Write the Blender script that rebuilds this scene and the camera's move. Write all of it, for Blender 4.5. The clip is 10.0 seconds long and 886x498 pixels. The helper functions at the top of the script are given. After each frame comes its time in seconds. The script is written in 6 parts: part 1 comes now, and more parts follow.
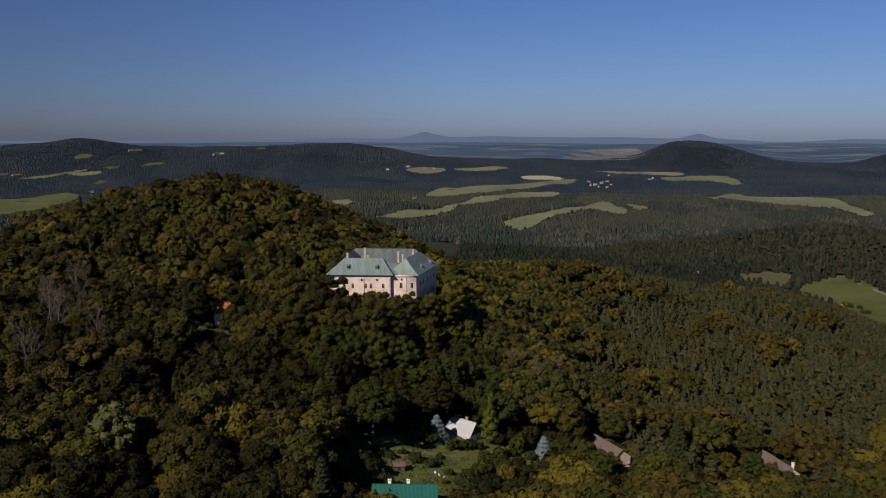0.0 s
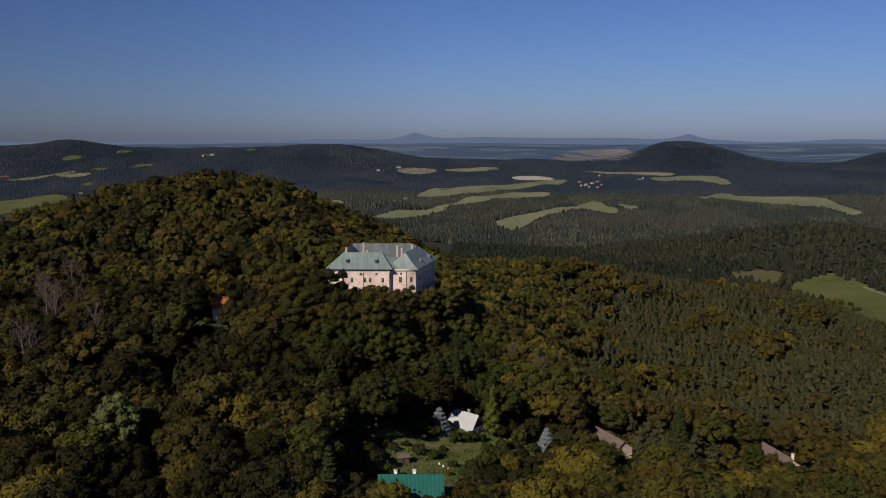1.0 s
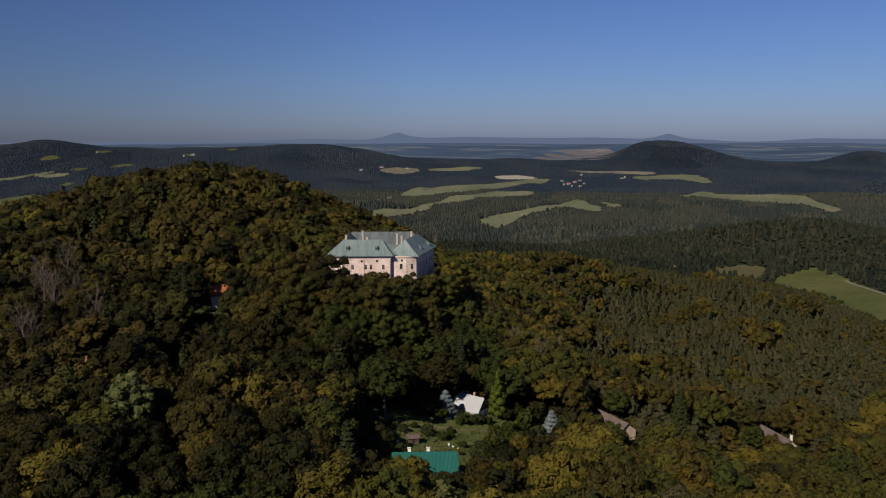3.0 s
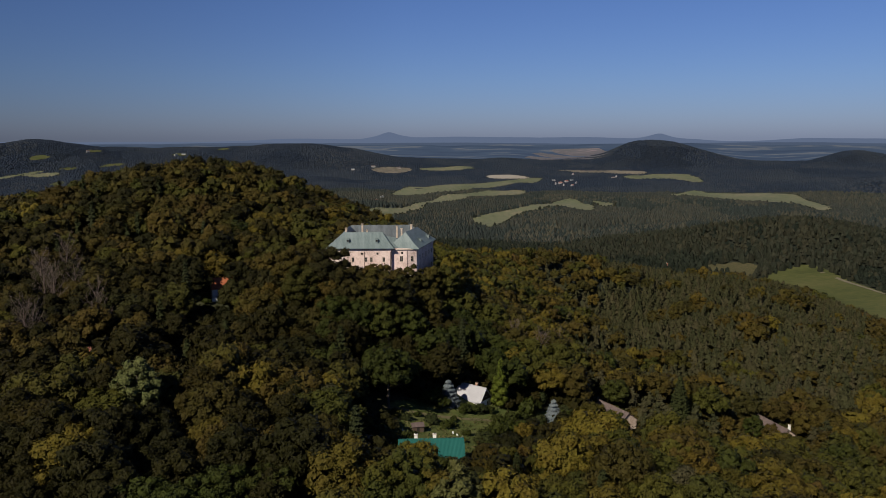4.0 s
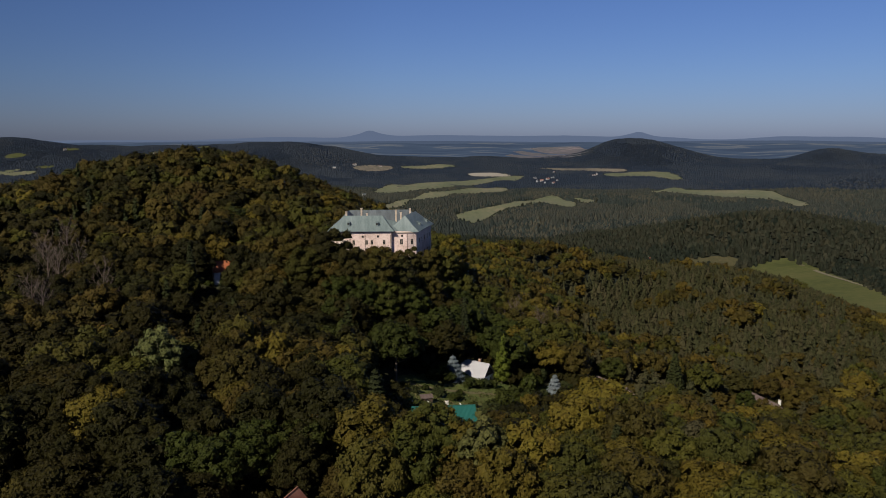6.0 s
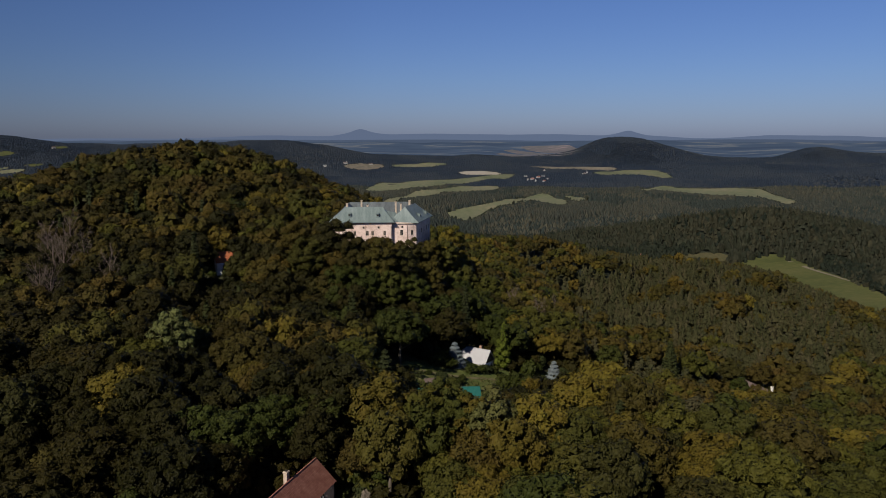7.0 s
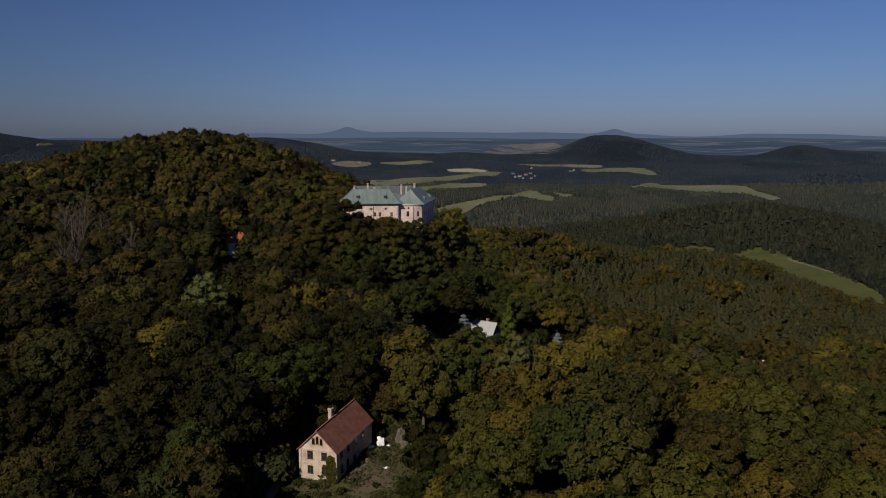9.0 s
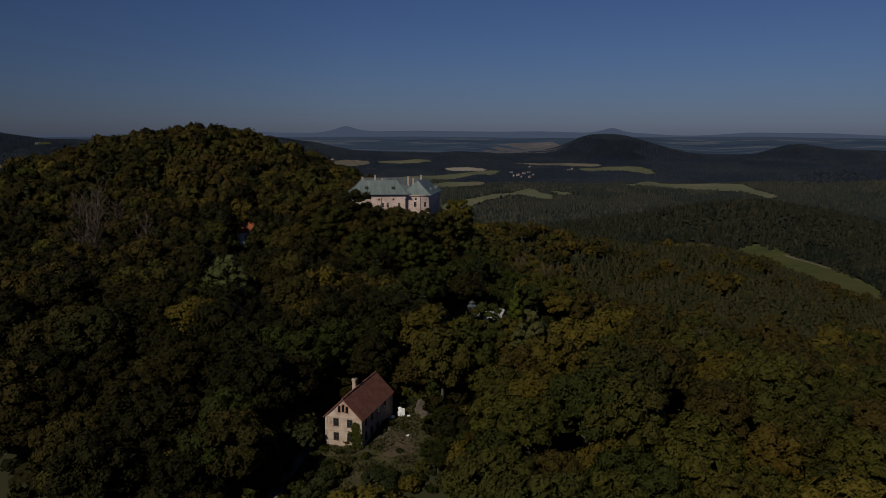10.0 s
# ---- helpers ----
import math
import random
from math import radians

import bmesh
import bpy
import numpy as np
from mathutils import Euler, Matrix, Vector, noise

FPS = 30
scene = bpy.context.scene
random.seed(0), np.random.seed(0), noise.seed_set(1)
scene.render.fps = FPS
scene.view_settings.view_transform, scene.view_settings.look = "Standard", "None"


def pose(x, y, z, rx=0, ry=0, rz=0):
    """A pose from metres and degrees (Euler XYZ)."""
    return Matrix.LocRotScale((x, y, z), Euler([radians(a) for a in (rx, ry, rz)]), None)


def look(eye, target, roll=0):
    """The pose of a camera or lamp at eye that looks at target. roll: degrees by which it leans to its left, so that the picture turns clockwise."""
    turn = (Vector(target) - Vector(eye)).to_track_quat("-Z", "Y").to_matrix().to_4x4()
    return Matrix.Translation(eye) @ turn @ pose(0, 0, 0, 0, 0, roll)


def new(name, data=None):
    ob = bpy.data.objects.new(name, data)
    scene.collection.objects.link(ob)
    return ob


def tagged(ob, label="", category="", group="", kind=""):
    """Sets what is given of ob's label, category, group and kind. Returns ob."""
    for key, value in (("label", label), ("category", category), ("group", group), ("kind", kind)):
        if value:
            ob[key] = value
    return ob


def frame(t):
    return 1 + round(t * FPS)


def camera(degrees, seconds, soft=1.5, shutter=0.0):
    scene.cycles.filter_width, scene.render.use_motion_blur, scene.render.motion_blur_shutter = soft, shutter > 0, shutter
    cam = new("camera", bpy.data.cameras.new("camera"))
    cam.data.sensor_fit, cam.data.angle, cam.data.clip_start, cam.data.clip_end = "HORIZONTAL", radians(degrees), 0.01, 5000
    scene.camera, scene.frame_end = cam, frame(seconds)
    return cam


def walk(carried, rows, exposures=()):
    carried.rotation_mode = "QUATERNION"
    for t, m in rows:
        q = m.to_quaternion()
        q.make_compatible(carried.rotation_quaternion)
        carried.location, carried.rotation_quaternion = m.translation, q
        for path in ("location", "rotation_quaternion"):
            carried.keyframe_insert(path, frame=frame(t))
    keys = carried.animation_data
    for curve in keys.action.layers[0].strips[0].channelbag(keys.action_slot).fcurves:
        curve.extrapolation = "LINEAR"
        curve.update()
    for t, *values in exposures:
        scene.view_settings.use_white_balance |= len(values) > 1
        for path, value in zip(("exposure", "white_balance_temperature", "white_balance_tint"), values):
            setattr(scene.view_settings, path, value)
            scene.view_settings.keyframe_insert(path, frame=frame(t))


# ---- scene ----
# seconds, eye in metres, Euler turn in degrees
PATH = [
    (0.0, (-0.00, -0.00, 260.00), (81.152, -0.112, -0.000)),
    (0.5, (-2.02, -0.13, 258.25), (81.241, -0.024, -0.392)),
    (1.0, (-4.02, 0.27, 256.58), (81.267, -0.009, -0.789)),
    (1.5, (-5.91, 0.17, 255.04), (81.280, 0.030, -1.132)),
    (2.0, (-8.14, -0.02, 253.59), (81.295, 0.055, -1.514)),
    (2.5, (-10.30, -0.37, 252.10), (81.319, 0.063, -1.895)),
    (4.0, (-16.31, -1.96, 247.31), (81.337, 0.061, -2.958)),
    (4.5, (-18.41, -2.95, 245.71), (81.327, 0.069, -3.306)),
    (5.0, (-20.63, -4.29, 244.15), (81.310, 0.094, -3.726)),
    (6.5, (-27.56, -10.56, 239.31), (81.266, 0.028, -4.927)),
    (7.0, (-29.97, -13.50, 237.94), (81.216, 0.004, -5.319)),
    (7.5, (-32.33, -16.60, 236.29), (81.219, -0.011, -5.680)),
    (8.0, (-34.86, -19.75, 234.66), (81.187, -0.016, -6.036)),
    (8.5, (-37.44, -22.72, 233.01), (81.138, -0.032, -6.299)),
    (9.0, (-39.95, -25.72, 231.23), (81.142, -0.079, -6.417)),
    (9.5, (-42.53, -28.84, 229.49), (81.125, -0.057, -6.549)),
    (10.0, (-45.10, -32.06, 227.66), (81.113, -0.074, -6.622)),
]
FOV = 62.64
EXPOSURES = [(0.0, 0.1), (8.2, 0.1), (8.5, -0.04), (9.0, -0.28), (9.5, -0.66), (10.0, -1.08)]
cam = camera(FOV, 10.0, soft=0.65)
walk(cam, [(t, pose(*e, *a)) for t, e, a in PATH], EXPOSURES)

# ---- light ----
SUN_ELEV, SUN_AZ = 39.0, 219.0      # degrees; azimuth clockwise from +y
world = bpy.data.worlds.new("sky")
scene.world = world
world.use_nodes = True
wn, wl = world.node_tree.nodes, world.node_tree.links
wn.clear()
sky = wn.new("ShaderNodeTexSky")
sky.sky_type = "NISHITA"
sky.sun_disc = False
sky.sun_elevation, sky.sun_rotation = radians(SUN_ELEV), radians(SUN_AZ)
sky.altitude, sky.air_density, sky.dust_density, sky.ozone_density = 300, 1.0, 0.6, 3.0
# grey-violet haze low over the whole horizon
wgeo = wn.new("ShaderNodeNewGeometry")
wsep = wn.new("ShaderNodeSeparateXYZ")
wl.new(wgeo.outputs["Position"], wsep.inputs[0])
wramp = wn.new("ShaderNodeValToRGB")
wl.new(wsep.outputs["Z"], wramp.inputs[0])
we = wramp.color_ramp.elements
we[0].position, we[0].color = 0.0, (0.520, 0.615, 1.06, 1)
we[1].position, we[1].color = 0.75, (0.26, 0.31, 0.49, 1)
for pos_, col_ in ((0.075, (0.545, 0.67, 1.07, 1)), (0.20, (0.555, 0.69, 1.10, 1)), (0.38, (0.375, 0.46, 0.73, 1))):
    el_ = we.new(pos_)
    el_.color = col_
wmix = wn.new("ShaderNodeMix")
wmix.data_type, wmix.blend_type = "RGBA", "MULTIPLY"
wmix.inputs[0].default_value = 1.0
wl.new(sky.outputs[0], wmix.inputs[6])
wl.new(wramp.outputs[0], wmix.inputs[7])
wbg = wn.new("ShaderNodeBackground")
wbg.inputs[1].default_value = 0.06
# the sky is a little dimmer towards the hazy west
wdim = wn.new("ShaderNodeMapRange")
wdim.inputs[1].default_value, wdim.inputs[2].default_value, wdim.inputs[3].default_value, wdim.inputs[4].default_value = -0.55, 0.0, 0.70, 1.0
wl.new(wsep.outputs["X"], wdim.inputs[0])
wsoft = wn.new("ShaderNodeMix")
wsoft.data_type, wsoft.blend_type = "RGBA", "MULTIPLY"
wsoft.inputs[0].default_value = 1.0
wl.new(wmix.outputs[2], wsoft.inputs[6])
wl.new(wdim.outputs[0], wsoft.inputs[7])
wl.new(wsoft.outputs[2], wbg.inputs[0])
wout = wn.new("ShaderNodeOutputWorld")
wl.new(wbg.outputs[0], wout.inputs[0])

sun = new("sun", bpy.data.lights.new("sun", "SUN"))
sun.data.energy, sun.data.angle, sun.data.color = 4.9, radians(0.53), (1.0, 0.91, 0.78)
_az, _el = radians(SUN_AZ), radians(SUN_ELEV)
SUN_DIR = Vector((math.sin(_az) * math.cos(_el), math.cos(_az) * math.cos(_el), math.sin(_el)))
sun.matrix_world = look((0, 0, 900), Vector((0, 0, 900)) - SUN_DIR)


# ---- materials ----
def node_mat(name, rough=0.8, metal=0.0, spec=0.3):
    m = bpy.data.materials.new(name)
    m.use_nodes = True
    b = m.node_tree.nodes["Principled BSDF"]
    b.inputs["Roughness"].default_value, b.inputs["Metallic"].default_value = rough, metal
    b.inputs["Specular IOR Level"].default_value = spec
    return m, m.node_tree.nodes, m.node_tree.links, b


def ramp_node(n, stops):
    r = n.new("ShaderNodeValToRGB")
    e = r.color_ramp.elements
    e[0].position, e[0].color = stops[0][0], (*stops[0][1], 1)
    e[1].position, e[1].color = stops[-1][0], (*stops[-1][1], 1)
    for p, c in stops[1:-1]:
        x = e.new(p)
        x.color = (*c, 1)
    return r


def surface(name, stops, scale, rough=0.85, metal=0.0, bump=0.0, fine=9.0, stretch=(1, 1, 1), spec=0.3, coords="Object"):
    """A ground, wall or roof material: two scales of noise through a colour ramp, with fine relief."""
    m, n, l, b = node_mat(name, rough, metal, spec)
    tc = n.new("ShaderNodeTexCoord")
    mp = n.new("ShaderNodeMapping")
    mp.inputs["Scale"].default_value = stretch
    l.new(tc.outputs[coords], mp.inputs[0])
    n1, n2 = n.new("ShaderNodeTexNoise"), n.new("ShaderNodeTexNoise")
    n1.inputs["Scale"].default_value, n1.inputs["Detail"].default_value = scale, 6
    n2.inputs["Scale"].default_value, n2.inputs["Detail"].default_value = scale * fine, 5
    l.new(mp.outputs[0], n1.inputs[0])
    l.new(mp.outputs[0], n2.inputs[0])
    mx = n.new("ShaderNodeMix")
    mx.inputs[0].default_value = 0.42
    l.new(n1.outputs[0], mx.inputs[2])
    l.new(n2.outputs[0], mx.inputs[3])
    r = ramp_node(n, stops)
    l.new(mx.outputs[0], r.inputs[0])
    l.new(r.outputs[0], b.inputs["Base Color"])
    if bump:
        bp = n.new("ShaderNodeBump")
        bp.inputs["Strength"].default_value, bp.inputs["Distance"].default_value = 1.0, bump
        l.new(n2.outputs[0], bp.inputs["Height"])
        l.new(bp.outputs[0], b.inputs["Normal"])
    return m


def plain(name, col, rough=0.6, metal=0.0, vary=0.12, scale=3.0):
    lo, hi = tuple(c * (1 - vary) for c in col), tuple(min(1, c * (1 + vary)) for c in col)
    return surface(name, [(0.3, lo), (0.7, hi)], scale, rough, metal)


def leaves(name, stops, gloss=0.55, through_light=0.16, grain_size=1.0, spread=(0.90, 1.10), relief=0.7):
    """Foliage: the tone of the whole tree by object or by its own attribute, then each leaf clump a little different."""
    m, n, l, b = node_mat(name, gloss, 0.0, 0.10)
    oi, ge, at = n.new("ShaderNodeObjectInfo"), n.new("ShaderNodeNewGeometry"), n.new("ShaderNodeAttribute")
    at.attribute_name = "tone"
    add = n.new("ShaderNodeMath")
    add.operation = "ADD"
    l.new(oi.outputs["Random"], add.inputs[0])
    l.new(at.outputs["Fac"], add.inputs[1])
    fr = n.new("ShaderNodeMath")
    fr.operation = "FRACT"
    l.new(add.outputs[0], fr.inputs[0])
    r = ramp_node(n, stops)
    l.new(fr.outputs[0], r.inputs[0])
    hs = n.new("ShaderNodeHueSaturation")
    l.new(r.outputs[0], hs.inputs["Color"])
    mr = n.new("ShaderNodeMapRange")
    mr.inputs[3].default_value, mr.inputs[4].default_value = spread
    l.new(ge.outputs["Random Per Island"], mr.inputs[0])
    grain = n.new("ShaderNodeTexNoise")
    grain.inputs["Scale"].default_value, grain.inputs["Detail"].default_value = 1.6 / grain_size, 4
    tg = n.new("ShaderNodeTexCoord")
    l.new(tg.outputs["Object"], grain.inputs[0])
    gr = n.new("ShaderNodeMapRange")
    gr.inputs[1].default_value, gr.inputs[2].default_value, gr.inputs[3].default_value, gr.inputs[4].default_value = 0.3, 0.7, 0.72, 1.28
    l.new(grain.outputs[0], gr.inputs[0])
    mv = n.new("ShaderNodeMath")
    mv.operation = "MULTIPLY"
    l.new(mr.outputs[0], mv.inputs[0])
    l.new(gr.outputs[0], mv.inputs[1])
    l.new(mv.outputs[0], hs.inputs["Value"])
    nz = n.new("ShaderNodeTexNoise")
    nz.inputs["Scale"].default_value, nz.inputs["Detail"].default_value = 0.35, 3
    tc = n.new("ShaderNodeTexCoord")
    l.new(tc.outputs["Object"], nz.inputs[0])
    fine = n.new("ShaderNodeTexNoise")
    fine.inputs["Scale"].default_value, fine.inputs["Detail"].default_value = 1.9 / grain_size, 3
    l.new(tc.outputs["Object"], fine.inputs[0])
    bp = n.new("ShaderNodeBump")
    bp.inputs["Strength"].default_value, bp.inputs["Distance"].default_value = 1.0, relief * grain_size
    l.new(fine.outputs[0], bp.inputs["Height"])
    l.new(bp.outputs[0], b.inputs["Normal"])
    mh = n.new("ShaderNodeMapRange")
    mh.inputs[3].default_value, mh.inputs[4].default_value = 0.482, 0.522
    l.new(nz.outputs[0], mh.inputs[0])
    l.new(mh.outputs[0], hs.inputs["Hue"])
    l.new(hs.outputs[0], b.inputs["Base Color"])
    tr = n.new("ShaderNodeBsdfTranslucent")
    l.new(hs.outputs[0], tr.inputs[0])
    ms = n.new("ShaderNodeMixShader")
    ms.inputs[0].default_value = through_light
    l.new(b.outputs[0], ms.inputs[1])
    l.new(tr.outputs[0], ms.inputs[2])
    l.new(ms.outputs[0], n["Material Output"].inputs[0])
    return m


M_BEECH = leaves("mixed_leaves", [(0.0, (0.0224, 0.0202, 0.0053)), (0.2, (0.0448, 0.0356, 0.0070)), (0.4, (0.0594, 0.0426, 0.0086)), (0.55, (0.0269, 0.0264, 0.0064)), (0.72, (0.0526, 0.0370, 0.0081)), (0.88, (0.0370, 0.0356, 0.0066)), (1.0, (0.0683, 0.0465, 0.0092))])
M_GREEN = leaves("green_leaves", [(0.0, (0.0298, 0.0354, 0.0070)), (0.3, (0.0620, 0.0571, 0.0091)), (0.55, (0.0382, 0.0394, 0.0085)), (0.8, (0.0824, 0.0606, 0.0093)), (1.0, (0.1074, 0.0846, 0.0125))])
M_LUSH = leaves("lush_green_leaves", [(0.0, (0.022, 0.028, 0.005)), (0.35, (0.031, 0.037, 0.006)), (0.7, (0.026, 0.031, 0.006)), (1.0, (0.042, 0.046, 0.008))])
# leaf colour darkened to stand for forest shade
M_SHADE_DARK = leaves("shade_dark_leaves", [(0.0, (0.0115, 0.0118, 0.0024)), (0.4, (0.0210, 0.0172, 0.0030)), (0.7, (0.0150, 0.0148, 0.0033)), (1.0, (0.0270, 0.0205, 0.0034))])
M_AUTUMN = leaves("turning_leaves", [(0.0, (0.062, 0.043, 0.008)), (0.4, (0.080, 0.056, 0.009)), (0.7, (0.056, 0.036, 0.010)), (1.0, (0.076, 0.060, 0.009))])
M_PINE = leaves("pine_needles", [(0.0, (0.0304, 0.0324, 0.0133)), (0.5, (0.0414, 0.0404, 0.0168)), (1.0, (0.0503, 0.0439, 0.0213))], 0.7, 0.08)
M_SPRUCE = leaves("spruce_needles", [(0.0, (0.0198, 0.0255, 0.0080)), (0.5, (0.0279, 0.0323, 0.0096)), (1.0, (0.0252, 0.0298, 0.0112))], 0.7, 0.08)
M_BLUE = leaves("blue_spruce_needles", [(0.0, (0.12, 0.145, 0.155)), (1.0, (0.155, 0.18, 0.19))], 0.6, 0.08)
M_OLIVE = leaves("pale_olive_leaves", [(0.0, (0.072, 0.072, 0.022)), (1.0, (0.088, 0.084, 0.028))], 0.5, 0.15)
M_PALE = leaves("silvery_leaves", [(0.0, (0.085, 0.092, 0.030)), (1.0, (0.105, 0.110, 0.040))], 0.5, 0.15)
M_POPLAR = leaves("poplar_leaves", [(0.0, (0.080, 0.100, 0.014)), (1.0, (0.095, 0.110, 0.016))], 0.5, 0.25)
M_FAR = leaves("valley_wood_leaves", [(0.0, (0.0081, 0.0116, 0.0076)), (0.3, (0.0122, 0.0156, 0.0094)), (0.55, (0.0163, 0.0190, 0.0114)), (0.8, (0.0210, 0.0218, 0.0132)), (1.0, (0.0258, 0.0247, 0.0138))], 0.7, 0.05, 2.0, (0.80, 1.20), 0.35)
# distance haze mixed into the leaf colours: slight here, strong blue in the next
M_FARTHER_HAZED = leaves("hazed_far_wood_leaves", [(0.0, (0.0155, 0.0213, 0.0196)), (0.3, (0.0213, 0.0270, 0.0236)), (0.6, (0.0282, 0.0316, 0.0259)), (0.85, (0.0374, 0.0374, 0.0276)), (1.0, (0.0483, 0.0460, 0.0322))], 0.7, 0.05, 3.0, (0.80, 1.20), 0.3)
M_FARTHEST_HAZED = leaves("haze_blue_wood_leaves", [(0.0, (0.0106, 0.0168, 0.0287)), (0.3, (0.0140, 0.0209, 0.0327)), (0.6, (0.0183, 0.0250, 0.0355)), (0.85, (0.0238, 0.0300, 0.0383)), (1.0, (0.0306, 0.0354, 0.0406))], 0.7, 0.05, 4.0, (0.85, 1.15), 0.2)
M_BARK = surface("bark", [(0.3, (0.055, 0.043, 0.032)), (0.7, (0.13, 0.105, 0.08))], 2.0, 0.9, bump=0.03, stretch=(1, 1, 0.25))
M_PINEBARK = surface("pine_bark", [(0.3, (0.10, 0.065, 0.045)), (0.7, (0.21, 0.14, 0.095))], 2.0, 0.9, bump=0.02, stretch=(1, 1, 0.3))
M_TWIG = surface("bare_twigs", [(0.3, (0.0806, 0.0580, 0.0493)), (0.7, (0.1364, 0.1044, 0.0870))], 1.0, 0.9)
M_FLOOR = surface("forest_floor", [(0.25, (0.0176, 0.0195, 0.0080)), (0.5, (0.0320, 0.0330, 0.0112)), (0.75, (0.0480, 0.0375, 0.0176))], 0.05, 0.95, fine=14)
M_GRASS = surface("lawn_grass", [(0.30, (0.036, 0.058, 0.010)), (0.5, (0.074, 0.092, 0.018)), (0.7, (0.135, 0.120, 0.044))], 0.12, 0.9, bump=0.15, fine=12)
M_MEADOW = surface("meadow_grass", [(0.36, (0.0749, 0.0865, 0.0424)), (0.46, (0.1048, 0.1129, 0.0607)), (0.54, (0.1198, 0.1204, 0.0681)), (0.64, (0.1611, 0.1467, 0.0901))], 0.008, 0.9, fine=9, stretch=(1, 0.35, 1))
M_FIELD_GREEN = surface("green_field", [(0.36, (0.0372, 0.0443, 0.0104)), (0.5, (0.0556, 0.0632, 0.0155)), (0.64, (0.0809, 0.0775, 0.0252))], 0.02, 0.9, fine=12, stretch=(0.4, 1, 1))
M_DRY = surface("dry_stubble", [(0.38, (0.0920, 0.0832, 0.0624)), (0.5, (0.1240, 0.1088, 0.0816)), (0.62, (0.1600, 0.1392, 0.1040))], 0.01, 0.9, fine=8, stretch=(1, 0.3, 1))
M_PALEFIELD = surface("harvested_field", [(0.25, (0.25, 0.22, 0.18)), (0.7, (0.31, 0.28, 0.23))], 0.006, 0.9, fine=8)
M_PINKFIELD = surface("ploughed_field", [(0.32, (0.15, 0.115, 0.130)), (0.5, (0.065, 0.072, 0.080)), (0.68, (0.20, 0.155, 0.170))], 0.014, 0.9, fine=5, stretch=(0.3, 3, 1))
M_DIRT = surface("bare_earth", [(0.3, (0.0562, 0.0450, 0.0255)), (0.5, (0.0863, 0.0645, 0.0405)), (0.7, (0.1237, 0.0938, 0.0615))], 0.5, 0.95, bump=0.06)
M_WORN = surface("worn_grass", [(0.3, (0.085, 0.080, 0.032)), (0.7, (0.15, 0.122, 0.066))], 0.5, 0.95, bump=0.05)
M_ROUGH = surface("rough_yard_grass", [(0.30, (0.034, 0.036, 0.012)), (0.5, (0.054, 0.050, 0.020)), (0.70, (0.095, 0.074, 0.040))], 0.3, 0.95, bump=0.15, fine=9)
M_ROAD = surface("worn_asphalt", [(0.3, (0.0750, 0.0690, 0.0600)), (0.5, (0.1275, 0.1162, 0.1013)), (0.72, (0.1800, 0.1650, 0.1425))], 0.25, 0.9, bump=0.02)


# ---- meshes ----
def mesh_np(name, verts, faces, mats, smooth=False, mat_idx=None, tone=None):
    """A mesh from an (n, 3) array and an (m, k) array of faces with k corners each."""
    me = bpy.data.meshes.new(name)
    verts, faces = np.ascontiguousarray(verts, np.float32), np.ascontiguousarray(faces, np.int32)
    m, k = faces.shape
    me.vertices.add(len(verts))
    me.vertices.foreach_set("co", verts.ravel())
    me.loops.add(m * k)
    me.loops.foreach_set("vertex_index", faces.ravel())
    me.polygons.add(m)
    me.polygons.foreach_set("loop_start", np.arange(0, m * k, k, dtype=np.int32))
    me.polygons.foreach_set("use_smooth", np.full(m, smooth))
    if mat_idx is not None:
        me.polygons.foreach_set("material_index", np.ascontiguousarray(mat_idx, np.int32))
    for x in mats:
        me.materials.append(x)
    if tone is not None:
        a = me.attributes.new("tone", "FLOAT", "POINT")
        a.data.foreach_set("value", np.ascontiguousarray(tone, np.float32))
    me.update(calc_edges=True)
    return me


def part(name, bm, material, parent=None, label="", at=None):
    """Links a bmesh as one mesh object, under a thing or a part."""
    me = bpy.data.meshes.new(name)
    bm.to_mesh(me)
    bm.free()
    me.materials.append(material)
    ob = new(name, me)
    if parent is not None:
        ob.parent = parent
    if at is not None:
        ob.matrix_basis = at
    return tagged(ob, label)


def share(name, me, parent, at):
    ob = new(name, me)
    ob.parent = parent
    ob.matrix_basis = at
    return ob


def empty(name, m, label, category, group="", kind=""):
    ob = new(name)
    ob.empty_display_size = 0.5
    ob.matrix_basis = m
    return tagged(ob, label, category, group, kind)


def box_bm(x0, x1, y0, y1, z0, z1, bevel=0.0, bm=None):
    bm = bm or bmesh.new()
    v = [bm.verts.new((x, y, z)) for z in (z0, z1) for x, y in ((x0, y0), (x1, y0), (x1, y1), (x0, y1))]
    fs = [bm.faces.new([v[i] for i in q]) for q in ((3, 2, 1, 0), (4, 5, 6, 7), (0, 1, 5, 4), (1, 2, 6, 5), (2, 3, 7, 6), (3, 0, 4, 7))]
    if bevel:
        es = {e for f in fs for e in f.edges}
        bmesh.ops.bevel(bm, geom=list(es), offset=bevel, segments=1, affect="EDGES")
    return bm


def prism_bm(poly, z0, z1, bm=None):
    """A closed upright prism over a plan polygon, anticlockwise; z1 may be a list with a height for each corner."""
    bm = bm or bmesh.new()
    zs = z1 if isinstance(z1, (list, tuple)) else [z1] * len(poly)
    lo = [bm.verts.new((x, y, z0)) for x, y in poly]
    hi = [bm.verts.new((x, y, z)) for (x, y), z in zip(poly, zs)]
    n = len(poly)
    for i in range(n):
        bm.faces.new((lo[i], lo[(i + 1) % n], hi[(i + 1) % n], hi[i]))
    bm.faces.new(hi)
    bm.faces.new(lo[::-1])
    return bm


